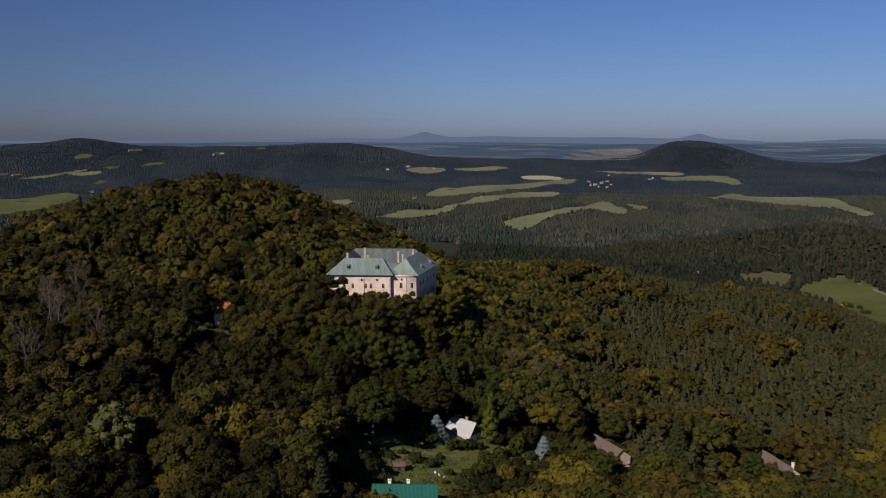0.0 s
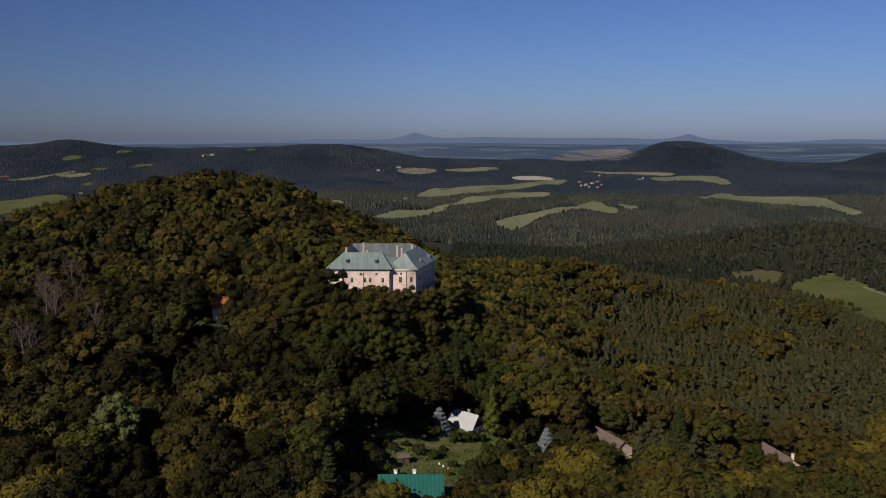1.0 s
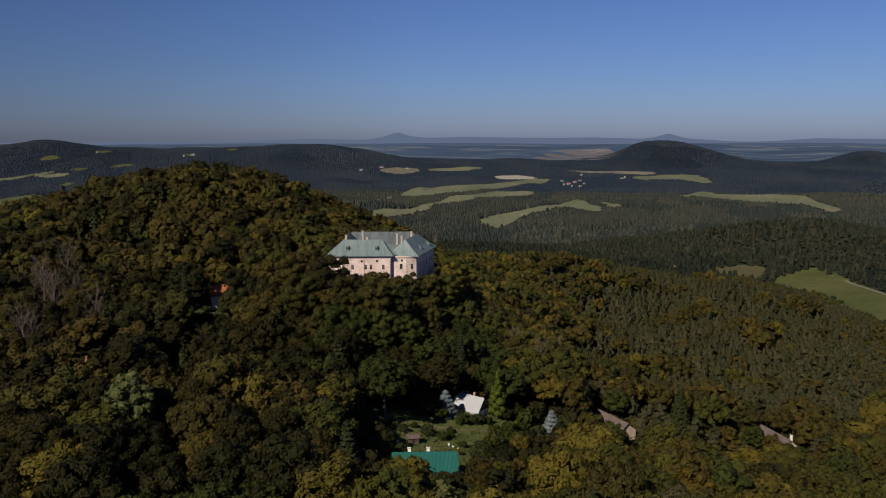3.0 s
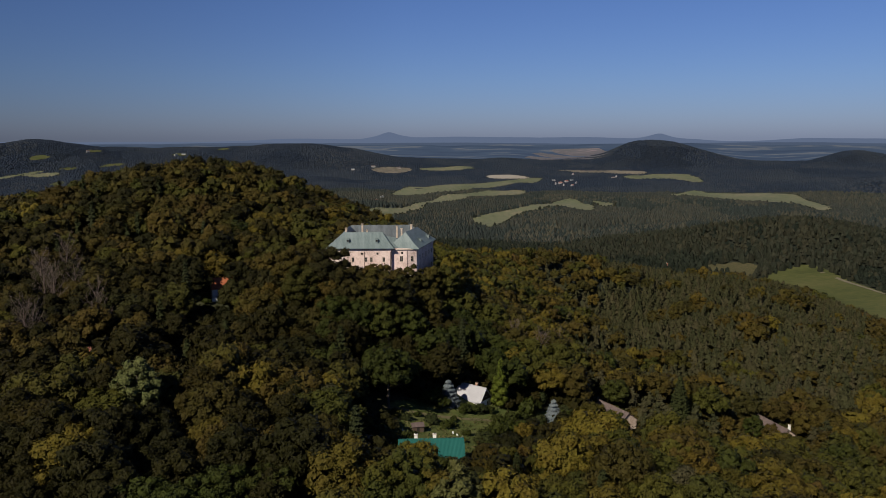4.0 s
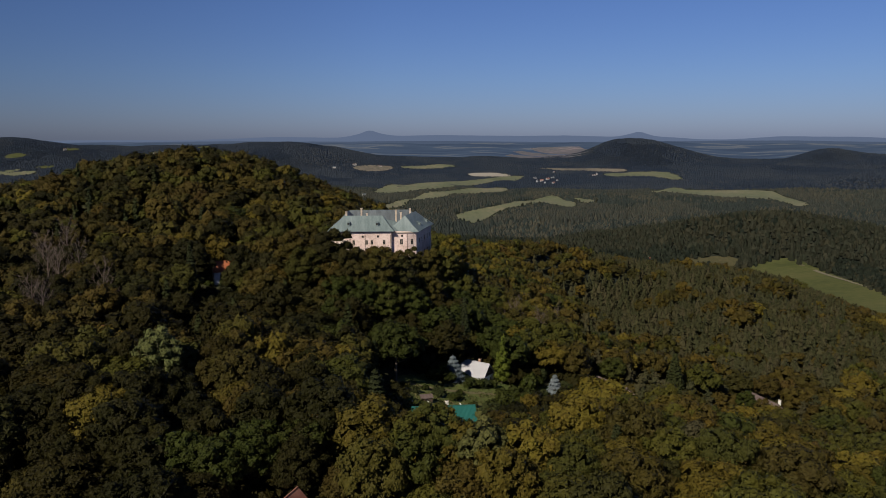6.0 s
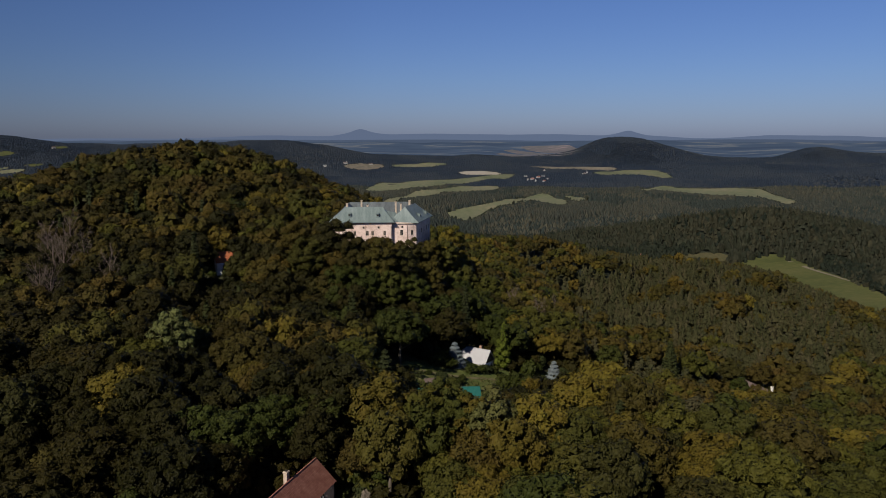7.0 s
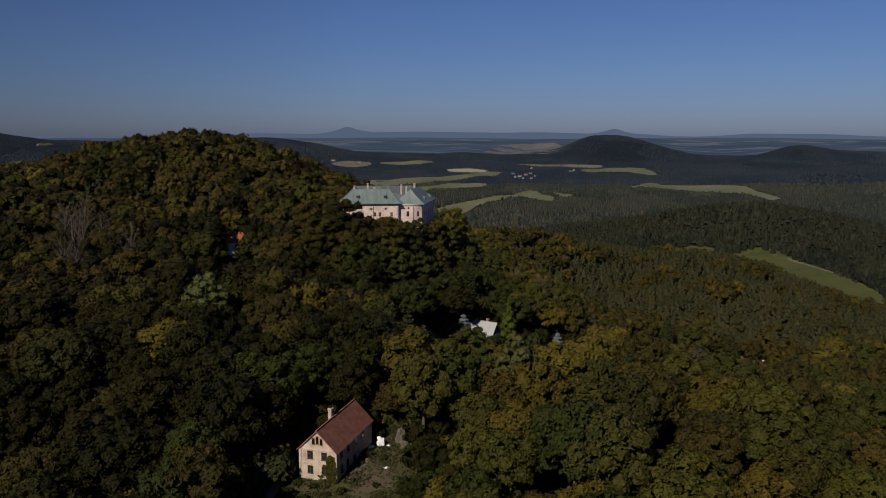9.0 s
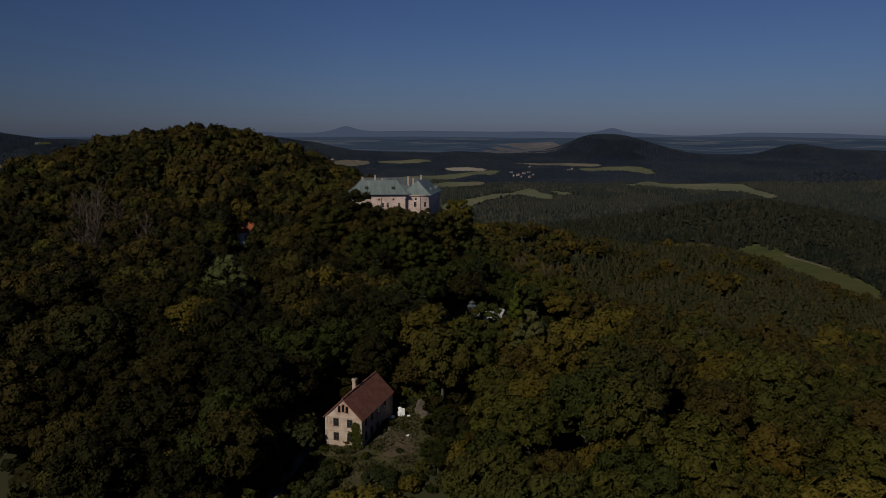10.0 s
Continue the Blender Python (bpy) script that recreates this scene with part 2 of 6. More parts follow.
# ---- the lie of the land ----
PLAN = (-20.0, -4.0)        # the middle of the flight
EYE = 244.0
NEAR_R, FAR_SPAN, FAR_FALL = 2200.0, 2500.0, 2500.0


def stretched(s):
    """Distance kept as it is to 2.2 km; beyond that the far country is drawn together to end at 4.7 km."""
    s = np.asarray(s, float)
    return np.where(s < NEAR_R, s, NEAR_R - FAR_FALL * np.log(np.maximum(1 - (np.maximum(s, NEAR_R) - NEAR_R) / FAR_SPAN, 1e-4)))


# swellings of the near ridge: plan place and height
HILLS = [(-150, 470, 22), (-230, 400, 4), (-110, 390, -17), (-60, 340, -13), (-150, 330, -34), (-20, 330, -14), (-90, 260, -44), (-30, 270, -30), (-90, 170, -35), (-50, 110, -11), (0, 110, -3), (10, 200, -36), (50, 150, -15), (60, 260, -36), (120, 250, -26), (60, 390, -37), (140, 400, -17), (130, 540, 35), (200, 350, 7), (200, 500, 29), (0, 30, -12), (-110, 60, -23), (-200, 220, -40), (-30, 480, -18), (-320, 320, 29), (100, 40, 13), (280, 600, 60), (0, -80, 50), (-150, 560, 49), (-300, 480, 34), (50, 660, 50), (340, 500, 6), (400, 680, 34), (290, 430, 30)]
# the rounded crest of the castle hill and the long back of the wooded spur behind it
SPUR = [(80, 420, -24), (320, 720, 14), (-40, 480, 15), (320, 540, -21), (440, 540, 15), (380, 420, 16), (-100, 360, 5), (80, 720, 6), (20, 720, 3), (140, 420, -6), (-40, 360, 3), (260, 780, 31), (-100, 420, -25), (-340, 300, -6), (-340, 360, -18), (80, 480, -4), (-40, 720, 8), (140, 660, -13), (140, 480, -24), (140, 720, 23), (80, 540, 15), (140, 780, 42), (140, 540, -27), (200, 540, -10), (140, 600, -29), (80, 600, -15), (200, 600, -2)]
# far hills: bearing in degrees, distance, half widths across and along, height
FAR_HILLS = [
    (19.6, 4215, 300, 330, 112), (17.2, 4230, 130, 200, 30), (32.0, 4300, 150, 220, 46), (36, 4200, 330, 300, 34), (28, 3700, 330, 260, 22), (34, 3000, 330, 260, 32), (40, 3300, 400, 400, 60),
    (-26, 3950, 520, 420, 92), (-20.5, 4050, 130, 200, 6), (-25.6, 4020, 190, 240, 30), (-14, 3950, 480, 420, 98), (-6, 3950, 360, 420, 84), (-1, 4000, 300, 330, 16), (-36, 3900, 700, 500, 66),
    (7.5, 4500, 150, 160, 16), (9, 2050, 130, 110, 12), (15, 1700, 230, 150, 16), (25.5, 1420, 190, 75, 30), (34, 1360, 230, 85, 36), (17.5, 1560, 130, 70, 16), (27, 1650, 230, 130, 30), (33, 1500, 250, 160, 28), (-14, 2100, 420, 260, 10), (22, 2500, 260, 160, 14),
]


def lumps(x, y, size, seed):
    """Smooth pseudo-random swell from a few crossed waves."""
    out = np.zeros_like(x, float)
    for k in range(5):
        a = seed * 1.7 + k * 2.399
        out += np.sin((x * math.cos(a) + y * math.sin(a)) * (0.8 + 0.23 * k) / size * 2 * math.pi + seed * 3.1 + k * 1.3)
    return out / 5


def ground(x, y):
    """Height of the ground at plan places x, y (arrays or numbers)."""
    x, y = np.asarray(x, float), np.asarray(y, float)
    dx, dy = x - PLAN[0], y - PLAN[1]
    s = np.hypot(dx, dy)
    r = stretched(s)
    flat = 12 + 0.014 * np.minimum(r, 2200)
    z = EYE + (flat - EYE) * np.where(s > 1, s / np.maximum(r, 1.0), 1.0)
    z = z + 304 * np.exp(-(((x + 60) / 260) ** 2 + ((y - 260) / 300) ** 2))
    for hx, hy, h in HILLS + SPUR:
        z = z + h * np.exp(-((x - hx) ** 2 + (y - hy) ** 2) / (2 * 75.0 ** 2))
    for hx, hy, h in ((-340, 540, 38), (140, 540, 22)):
        z = z + h * np.exp(-((x - hx) ** 2 + (y - hy) ** 2) / (2 * 130.0 ** 2))
    for az, d, wa, wl_, h in FAR_HILLS:
        a = radians(az)
        u, v = dx * math.cos(a) - dy * math.sin(a), dx * math.sin(a) + dy * math.cos(a) - d
        z = z + h * np.exp(-(u / wa) ** 2 - (v / wl_) ** 2)
    far = np.clip((s - 500) / 900, 0, 1)
    z = z + far * (12 * lumps(x, y, 900, 1) + 9 * lumps(x, y, 380, 2) + 3 * lumps(x, y, 170, 5)) * np.clip(1.6 - s / 4000, 0.25, 1)
    return z + (1 - far) * (1.0 * lumps(x, y, 60, 3) + 0.5 * lumps(x, y, 23, 4)) * np.clip(s / 150, 0.3, 1)


def height(x, y):
    return float(ground(x, y))


# ---- ground sheet ----
def build_ground():
    rings = [0.0, 0.05, 2.0]
    while rings[-1] < FAR_EDGE:
        rings.append(rings[-1] + max(4.0, 0.0135 * rings[-1]))
    rings = np.array(rings[1:])
    rings[-1] = FAR_EDGE
    az = np.radians(np.concatenate([np.arange(-46, 48, 0.36), np.arange(48, 314, 3.5)]))
    s, a = np.meshgrid(rings, az, indexing="ij")
    x, y = PLAN[0] + s * np.sin(a), PLAN[1] + s * np.cos(a)
    nr, na = s.shape
    v = np.stack([x, y, ground(x, y)], -1).reshape(-1, 3)
    i, j = np.meshgrid(np.arange(nr - 1), np.arange(na), indexing="ij")
    jn = (j + 1) % na
    q = np.stack([i * na + j, i * na + jn, (i + 1) * na + jn, (i + 1) * na + j], -1).reshape(-1, 4)[:, ::-1]
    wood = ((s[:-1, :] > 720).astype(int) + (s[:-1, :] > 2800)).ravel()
    me = mesh_np("ground", v, q, [M_FLOOR, M_WOODS, M_WOODS_HAZED], True, wood)
    ob = new("ground", me)
    return tagged(ob, "hilly ground with forest floor running to the horizon", "ground", kind="structure")


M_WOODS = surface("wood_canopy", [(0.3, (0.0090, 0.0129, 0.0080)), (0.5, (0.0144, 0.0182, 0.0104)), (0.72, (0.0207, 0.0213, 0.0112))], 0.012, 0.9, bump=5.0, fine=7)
# canopy colour shifted to blue to stand for haze in the air
M_WOODS_HAZED = surface("hazed_wood_canopy", [(0.30, (0.0081, 0.0126, 0.0184)), (0.44, (0.0110, 0.0162, 0.0226)), (0.56, (0.0136, 0.0189, 0.0252)), (0.72, (0.0187, 0.0229, 0.0268))], 0.010, 0.9, bump=2.5, fine=6, stretch=(1, 0.45, 1))
FAR_EDGE = 4360.0
build_ground()


def smooth_outline(poly, rounds=2):
    p = np.array(poly, float)
    for _ in range(rounds):
        q = np.roll(p, -1, 0)
        p = np.stack([0.75 * p + 0.25 * q, 0.25 * p + 0.75 * q], 1).reshape(-1, 2)
    return p


def inside(poly, x, y):
    """Which of the places lie in the plan polygon."""
    p = np.asarray(poly, float)
    x, y = np.asarray(x, float), np.asarray(y, float)
    hit = np.zeros(x.shape, bool)
    for (x0, y0), (x1, y1) in zip(p, np.roll(p, -1, 0)):
        if y0 != y1:
            hit ^= ((y0 > y) != (y1 > y)) & (x < (x1 - x0) * (y - y0) / (y1 - y0) + x0)
    return hit


CLEAR = []          # plan polygons in which no forest tree stands


def sheet(name, poly, material, label, category, lift=0.6, step=60.0, rounds=2):
    """A field, meadow or road draped over the ground."""
    p = smooth_outline(poly, rounds)
    CLEAR.append(p)
    bm = bmesh.new()
    bm.faces.new([bm.verts.new((x, y, 0)) for x, y in p])
    for axis in (0, 1):
        lo, hi = p[:, axis].min(), p[:, axis].max()
        no = (1, 0, 0) if axis == 0 else (0, 1, 0)
        for k in np.arange(lo + step, hi, step):
            co = (k, 0, 0) if axis == 0 else (0, k, 0)
            bmesh.ops.bisect_plane(bm, geom=bm.verts[:] + bm.edges[:] + bm.faces[:], plane_co=co, plane_no=no)
    bmesh.ops.triangulate(bm, faces=bm.faces[:])
    bmesh.ops.recalc_face_normals(bm, faces=bm.faces[:])
    up = sum(f.normal.z for f in bm.faces)
    if up < 0:
        bmesh.ops.reverse_faces(bm, faces=bm.faces[:])
    for v in bm.verts:
        v.co.z = height(v.co.x, v.co.y) + lift
    for f in bm.faces:
        f.smooth = True
    ob = part(name, bm, material)
    return tagged(ob, label, category, kind="structure")


sheet("meadow", [(522, 1071), (598, 1103), (628, 1090), (641, 1050), (640, 1000), (645, 955), (642, 890), (634, 855), (622, 800), (560, 745), (504, 769), (515, 847), (549, 924), (536, 969), (522, 1017)], M_FIELD_GREEN, "bright green meadow between dark woods", "meadow", 0.8, 40.0, 1)
sheet("meadow", [(466, 1178), (513, 1159), (549, 1129), (543, 1092), (519, 1072), (483, 1119)], M_ROUGH, "olive-brown meadow at the edge of the wood", "meadow", 0.8, 40.0, 1)
sheet("meadow", [(879, 2455), (1043, 2684), (1079, 2544), (1290, 2457), (1252, 2282), (1207, 2092), (1178, 1956), (1105, 1906), (1135, 2036), (1042, 2175), (984, 2319), (961, 2445), (896, 2397)], M_MEADOW, "long pale green meadow among far woods", "meadow", 2.0, 70.0, 1)
sheet("meadow", [(142, 1858), (179, 1907), (278, 1976), (359, 2093), (501, 2338), (534, 2282), (542, 2086), (495, 2011), (447, 2080), (364, 1982), (284, 1910), (251, 1826), (213, 1698), (165, 1655)], M_MEADOW, "rounded pale green meadow on a far rise", "meadow", 2.0, 70.0, 1)
sheet("meadow", [(551, 2282), (644, 2249), (578, 2027), (556, 2128)], M_MEADOW, "small pale green meadow among far woods", "meadow", 2.0, 70.0, 1)
sheet("field", [(-203, 1913), (-132, 2019), (1, 2187), (89, 2518), (243, 2705), (460, 2887), (431, 2620), (317, 2624), (162, 2438), (53, 2239), (12, 2075), (-67, 1962), (-138, 1886)], M_MEADOW, "long pale green field among far woods", "field", 2.0, 70.0, 1)
sheet("field", [(-91, 2658), (36, 3011), (285, 3046), (560, 3280), (630, 3316), (537, 3073), (324, 2869), (137, 2692), (-8, 2567)], M_MEADOW, "pale green field below the far village", "field", 2.0, 70.0, 1)
sheet("field", [(348, 3418), (430, 3465), (572, 3306), (484, 3195), (352, 3232)], M_PALEFIELD, "pale harvested field", "field", 2.0, 70.0, 1)
sheet("field", [(-198, 3550), (-68, 3655), (36, 3683), (-38, 3483), (-131, 3449)], M_DRY, "dry tan field in the far country", "field", 2.0, 70.0, 1)
sheet("field", [(44, 3703), (371, 3982), (338, 3784), (72, 3635)], M_MEADOW, "narrow green field in the far country", "field", 2.0, 70.0, 1)
sheet("field", [(722, 3730), (1008, 3568), (1187, 3462), (1040, 3400), (862, 3532)], M_DRY, "narrow dry field in the far country", "field", 2.0, 70.0, 1)
sheet("field", [(947, 3257), (1099, 3419), (1294, 3376), (1282, 3079), (1153, 2885), (1168, 3107), (980, 3121)], M_MEADOW, "green field beside the far village", "field", 2.0, 70.0, 1)
sheet("field", [(665, 4304), (761, 4418), (1097, 3983), (1064, 3996)], M_PINKFIELD, "pinkish ploughed fields far away", "field", 2.0, 70.0, 1)
sheet("field", [(733, 4460), (861, 4559), (1137, 3976), (1108, 4026)], M_PINKFIELD, "pinkish ploughed fields far away", "field", 2.0, 70.0, 1)
sheet("field", [(865, 4578), (970, 4578), (1263, 4493), (1149, 4064)], M_PINKFIELD, "pinkish ploughed fields far away", "field", 2.0, 70.0, 1)
sheet("meadow", [(-1470, 2293), (-1424, 2530), (-1311, 2622), (-1198, 2428), (-1180, 2217), (-1130, 1947), (-1261, 1961)], M_FIELD_GREEN, "pale green meadow beyond the hill", "meadow", 2.0, 70.0, 1)
sheet("field", [(-1586, 3065), (-1484, 3178), (-1455, 3125), (-1537, 3037)], M_MEADOW, "small green field in the far country", "field", 2.0, 70.0, 1)
sheet("meadow", [(-406, 2466), (-288, 2410), (-256, 2136), (-323, 2087)], M_MEADOW, "small green meadow behind the castle", "meadow", 2.0, 70.0, 1)
sheet("field", [(-1691, 2898), (-1550, 3164), (-1522, 3155), (-1653, 2869)], M_MEADOW, "narrow green field near far farm buildings", "field", 2.0, 70.0, 1)
for poly, mat_, lab in (
        ([(-1652, 3270), (-1630, 3339), (-1588, 3347), (-1584, 3295), (-1625, 3248)], M_FIELD_GREEN, "small olive clearing on the far wooded ridge"),
        ([(-1507, 3484), (-1458, 3548), (-1430, 3529), (-1467, 3471)], M_FIELD_GREEN, "small green clearing on the far wooded ridge"),
        ([(-1158, 3581), (-1120, 3610), (-1063, 3606), (-1071, 3566)], M_FIELD_GREEN, "small olive clearing beside far farm buildings"),
        ([(-964, 3738), (-929, 3771), (-892, 3751), (-924, 3715)], M_FIELD_GREEN, "small olive clearing on the far wooded ridge"),
        ([(-1378, 3309), (-1334, 3374), (-1287, 3401), (-1285, 3367), (-1352, 3306)], M_FIELD_GREEN, "narrow pale strip of field on the far ridge"),
        ([(-1503, 3196), (-1471, 3251), (-1432, 3259), (-1448, 3208)], M_FIELD_GREEN, "small green clearing on the far wooded ridge"),
        ([(-1386, 2867), (-1409, 3024), (-1359, 2963), (-1344, 2847)], M_FIELD_GREEN, "small green field at the foot of the far ridge"),
        ([(624, 1398), (647, 1400), (668, 1377), (657, 1364)], M_FIELD_GREEN, "narrow strip of meadow between dark woods")):
    sheet("field", poly, mat_, lab, "field", 1.6, 70.0, 2)
FIELD_COUNT = len(CLEAR)
sheet("field_track", [(622, 1072), (631, 1052), (634, 1014), (636, 982), (640, 952), (643, 930), (640, 928), (636, 950), (631, 980), (628, 1012), (624, 1048), (617, 1066)], M_DRY, "pale dirt track along the green meadow", "track", 1.3, 20.0, 1)
sheet("garden", [(-27, 226), (-23, 206), (-25, 174), (4, 170), (9, 196), (16, 212), (20, 230), (50, 250), (46, 262), (18, 246), (2, 256), (-8, 242)], M_GRASS, "sunlit garden lawn with dry patches between the houses", "lawn", 0.12, 5.0)
sheet("house_yard", [(-56, 92), (-48, 88), (-36, 90), (-29, 101), (-29, 116), (-35, 122), (-42, 124), (-52, 110)], M_ROUGH, "rough grassy yard round the derelict house", "yard", 0.12, 4.0)
sheet("forest_road", [(-66, 80), (-64.0, 79.4), (-58.2, 94.5), (-54.8, 105), (-53.2, 113), (-54.8, 113.4), (-56.5, 106), (-60, 96)], M_ROAD, "narrow grey lane passing the derelict house", "road", 0.22, 3.0)
sheet("bare_patch", [(-42.0, 101), (-40, 98.5), (-37.5, 100), (-36, 99), (-34.5, 102), (-36, 104), (-34.8, 106.5), (-37.5, 108.5), (-38.5, 105.5), (-40.5, 106.5), (-40.2, 103)], M_DIRT, "bare brown earth beside the derelict house", "earth", 0.24, 3.0)
sheet("garden_path", [(-24, 223), (-8, 225), (4, 229), (16, 234), (30, 244), (46, 255), (47, 257), (30, 246), (15, 236), (3, 231), (-9, 227), (-25, 225)], M_WORN, "trodden earth path across the garden", "path", 0.26, 4.0)
sheet("slope_path", [(88, 258), (95, 250), (103, 236), (106, 238), (98, 253), (91, 262)], M_DIRT, "sandy path on the wooded slope", "path", 0.24, 3.0)


# ---- trees ----
def card_cloud(rng, pts, nrm, size, droop=0.0):
    """Folded four-cornered leaf clumps at the points, facing about along the normals."""
    n = len(pts)
    nrm = nrm + rng.normal(0, 0.25, (n, 3))
    nrm /= np.linalg.norm(nrm, axis=1)[:, None] + 1e-9
    t = np.cross(nrm, rng.normal(0, 1, (n, 3)))
    t /= np.linalg.norm(t, axis=1)[:, None] + 1e-9
    b = np.cross(nrm, t)
    s = size * rng.uniform(0.55, 1.35, (n, 1))
    w = s * rng.uniform(0.5, 0.95, (n, 1))
    f = s * rng.uniform(0.08, 0.28, (n, 1))
    a0, a2 = pts - t * s * 0.5, pts + t * s * 0.6 - nrm * f * 0.3
    a1, a3 = pts + b * w * 0.5 - nrm * f, pts - b * w * 0.5 - nrm * f
    v = np.stack([a0, a1, a2, a3], 1).reshape(-1, 3)
    if droop:
        v[:, 2] -= droop * rng.uniform(0, 1, len(v))
    return v, np.arange(4 * n).reshape(-1, 4)


def leaf_tufts(rng, p, d, size):
    """Small three-cornered sprays of leaves at the points p, facing about along d."""
    n = len(p)
    d = d + rng.normal(0, 0.30, (n, 3)) + [0, 0, 0.12]
    d /= np.linalg.norm(d, axis=1)[:, None] + 1e-9
    t = np.cross(d, rng.normal(0, 1, (n, 3)))
    t /= np.linalg.norm(t, axis=1)[:, None] + 1e-9
    b = np.cross(d, t)
    out = []
    for k in range(3):
        a = 2.094 * k + rng.uniform(-0.35, 0.35, (n, 1))
        q = size * rng.uniform(0.40, 1.05, (n, 1))
        out.append(p + (t * np.cos(a) + b * np.sin(a)) * q - d * q * rng.uniform(-0.1, 0.3, (n, 1)))
    return np.stack(out, 1).reshape(-1, 3), np.arange(3 * n).reshape(-1, 3)


def tri(f):
    """Quads cut into triangles."""
    return np.vstack([f[:, [0, 1, 2]], f[:, [0, 2, 3]]])


def ball(level):
    """Vertices and triangles of a unit ball."""
    bm = bmesh.new()
    bmesh.ops.create_icosphere(bm, subdivisions=level, radius=1.0)
    bm.verts.index_update()
    v, f = np.array([q.co[:] for q in bm.verts]), np.array([[q.index for q in t.verts] for t in bm.faces])
    bm.free()
    return v, f


BALLS = {k: ball(k) for k in (1, 2, 3)}


def leaf_masses(rng, c, rad, level, crumple, cards, size, floor_z):
    """Crumpled masses of leaves at the centres c with the half axes rad, open where they lie in one another or under
    the crown, with loose leaf clumps over them."""
    bv, bf = BALLS[level]
    vs, fs, ps, ds, o = [], [], [], [], 0
    for i in range(len(c)):
        swell = 1 + crumple * rng.normal(0, 1, (len(bv), 1)).clip(-1.8, 1.8)
        v = c[i] + bv * rad[i] * swell * (0.86 if cards else 1.0)
        mid = v[bf].mean(1)
        d = np.linalg.norm((mid[:, None] - c[None]) / rad[None], axis=2)
        d[:, i] = 9
        keep = (d > 0.84).all(1) & (mid[:, 2] > floor_z) & (bv[bf].mean(1)[:, 2] > -0.62)
        vs.append(v)
        fs.append(bf[keep] + o)
        ps.append(mid[keep])
        ds.append(bv[bf].mean(1)[keep])
        o += len(bv)
    v, f = np.vstack(vs), np.vstack(fs)
    used = np.unique(f)
    back = np.zeros(len(v), int)
    back[used] = np.arange(len(used))
    v, f = v[used], back[f]
    if cards:
        p, d = np.vstack(ps), np.vstack(ds)
        area = np.concatenate([np.full(len(q), rad[i, 0] ** 2) for i, q in enumerate(ps)])
        k = rng.choice(len(p), cards, p=area / area.sum())
        spot = p[k] + d[k] * (rad[:, :1].mean() * 0.16 + size * rng.uniform(-0.3, 0.5, (cards, 1))) + rng.normal(0, 1, (cards, 3)) * rad[:, :1].mean() * 0.15
        out = (spot - c[-1]) / rad[-1]
        out /= np.linalg.norm(out, axis=1)[:, None] + 1e-9
        cv, cf = leaf_tufts(rng, spot, 0.55 * d[k] + 0.45 * out, size)
        f = np.vstack([f, cf + len(v)])
        v = np.vstack([v, cv])
    return v, f


def crown_broadleaf(rng, h, r, count, level, cards, size, crumple=0.13):
    """A broad domed crown of billowing leaf masses round a full heart."""
    k = np.arange(count) + 0.5
    zz = 1 - 1.62 * k / count
    a = k * 2.39996 + rng.uniform(0, 6.28)
    d = np.stack([np.cos(a) * np.sqrt(1 - zz ** 2), np.sin(a) * np.sqrt(1 - zz ** 2), zz], 1) + rng.normal(0, 0.10, (count, 3))
    reach = rng.uniform(0.62, 0.86, (count, 1))
    lean = rng.normal(0, 0.05 * r, 2)
    c = d * reach * [r, r, 0.34 * h] + [lean[0], lean[1], 0.62 * h]
    q = r * (1.62 / count ** 0.5) * rng.uniform(0.72, 1.22, (count, 1))
    rad = q * [1, 1, 0.86]
    c = np.vstack([c, [[lean[0], lean[1], 0.58 * h]]])
    rad = np.vstack([rad, [[0.70 * r, 0.70 * r, 0.29 * h]]])
    return leaf_masses(rng, c, rad, level, crumple, cards, size, 0.16 * h)


def crown_conifer(rng, h, r, n, size, bare=0.06, droop=0.35, power=0.78):
    """Whorls of hanging branches round a tapering stem."""
    tiers = max(7, int(h / 1.1))
    k = rng.integers(0, tiers, n)
    u = (k + rng.uniform(0, 0.35, n)) / tiers
    a = rng.integers(0, 9, n) * 2 * math.pi / 9 + k * 0.7 + rng.normal(0, 0.30, n)
    reach = r * (1 - u) ** power * rng.uniform(0.25, 1.0, n) ** 0.6 + 0.1
    z = h * (bare + (1 - bare) * u) - reach * droop + 0.02 * h
    p = np.stack([np.cos(a) * reach, np.sin(a) * reach, z], 1)
    d = np.stack([np.cos(a) * 0.5, np.sin(a) * 0.5, np.full(n, 0.75)], 1)
    v, f = card_cloud(rng, p, d, size, droop=0.25 * size)
    t = np.linspace(0, 2 * math.pi, 8)[:-1]
    cone = np.vstack([np.stack([np.cos(t) * q, np.sin(t) * q, np.full(7, z)], 1) for q, z in ((r * 0.6, h * bare), (0.04, h * 0.97))])
    cf = np.array([(i, (i + 1) % 7, 7 + (i + 1) % 7, 7 + i) for i in range(7)])
    return np.vstack([v, cone]), tri(np.vstack([f, cf + len(v)]))


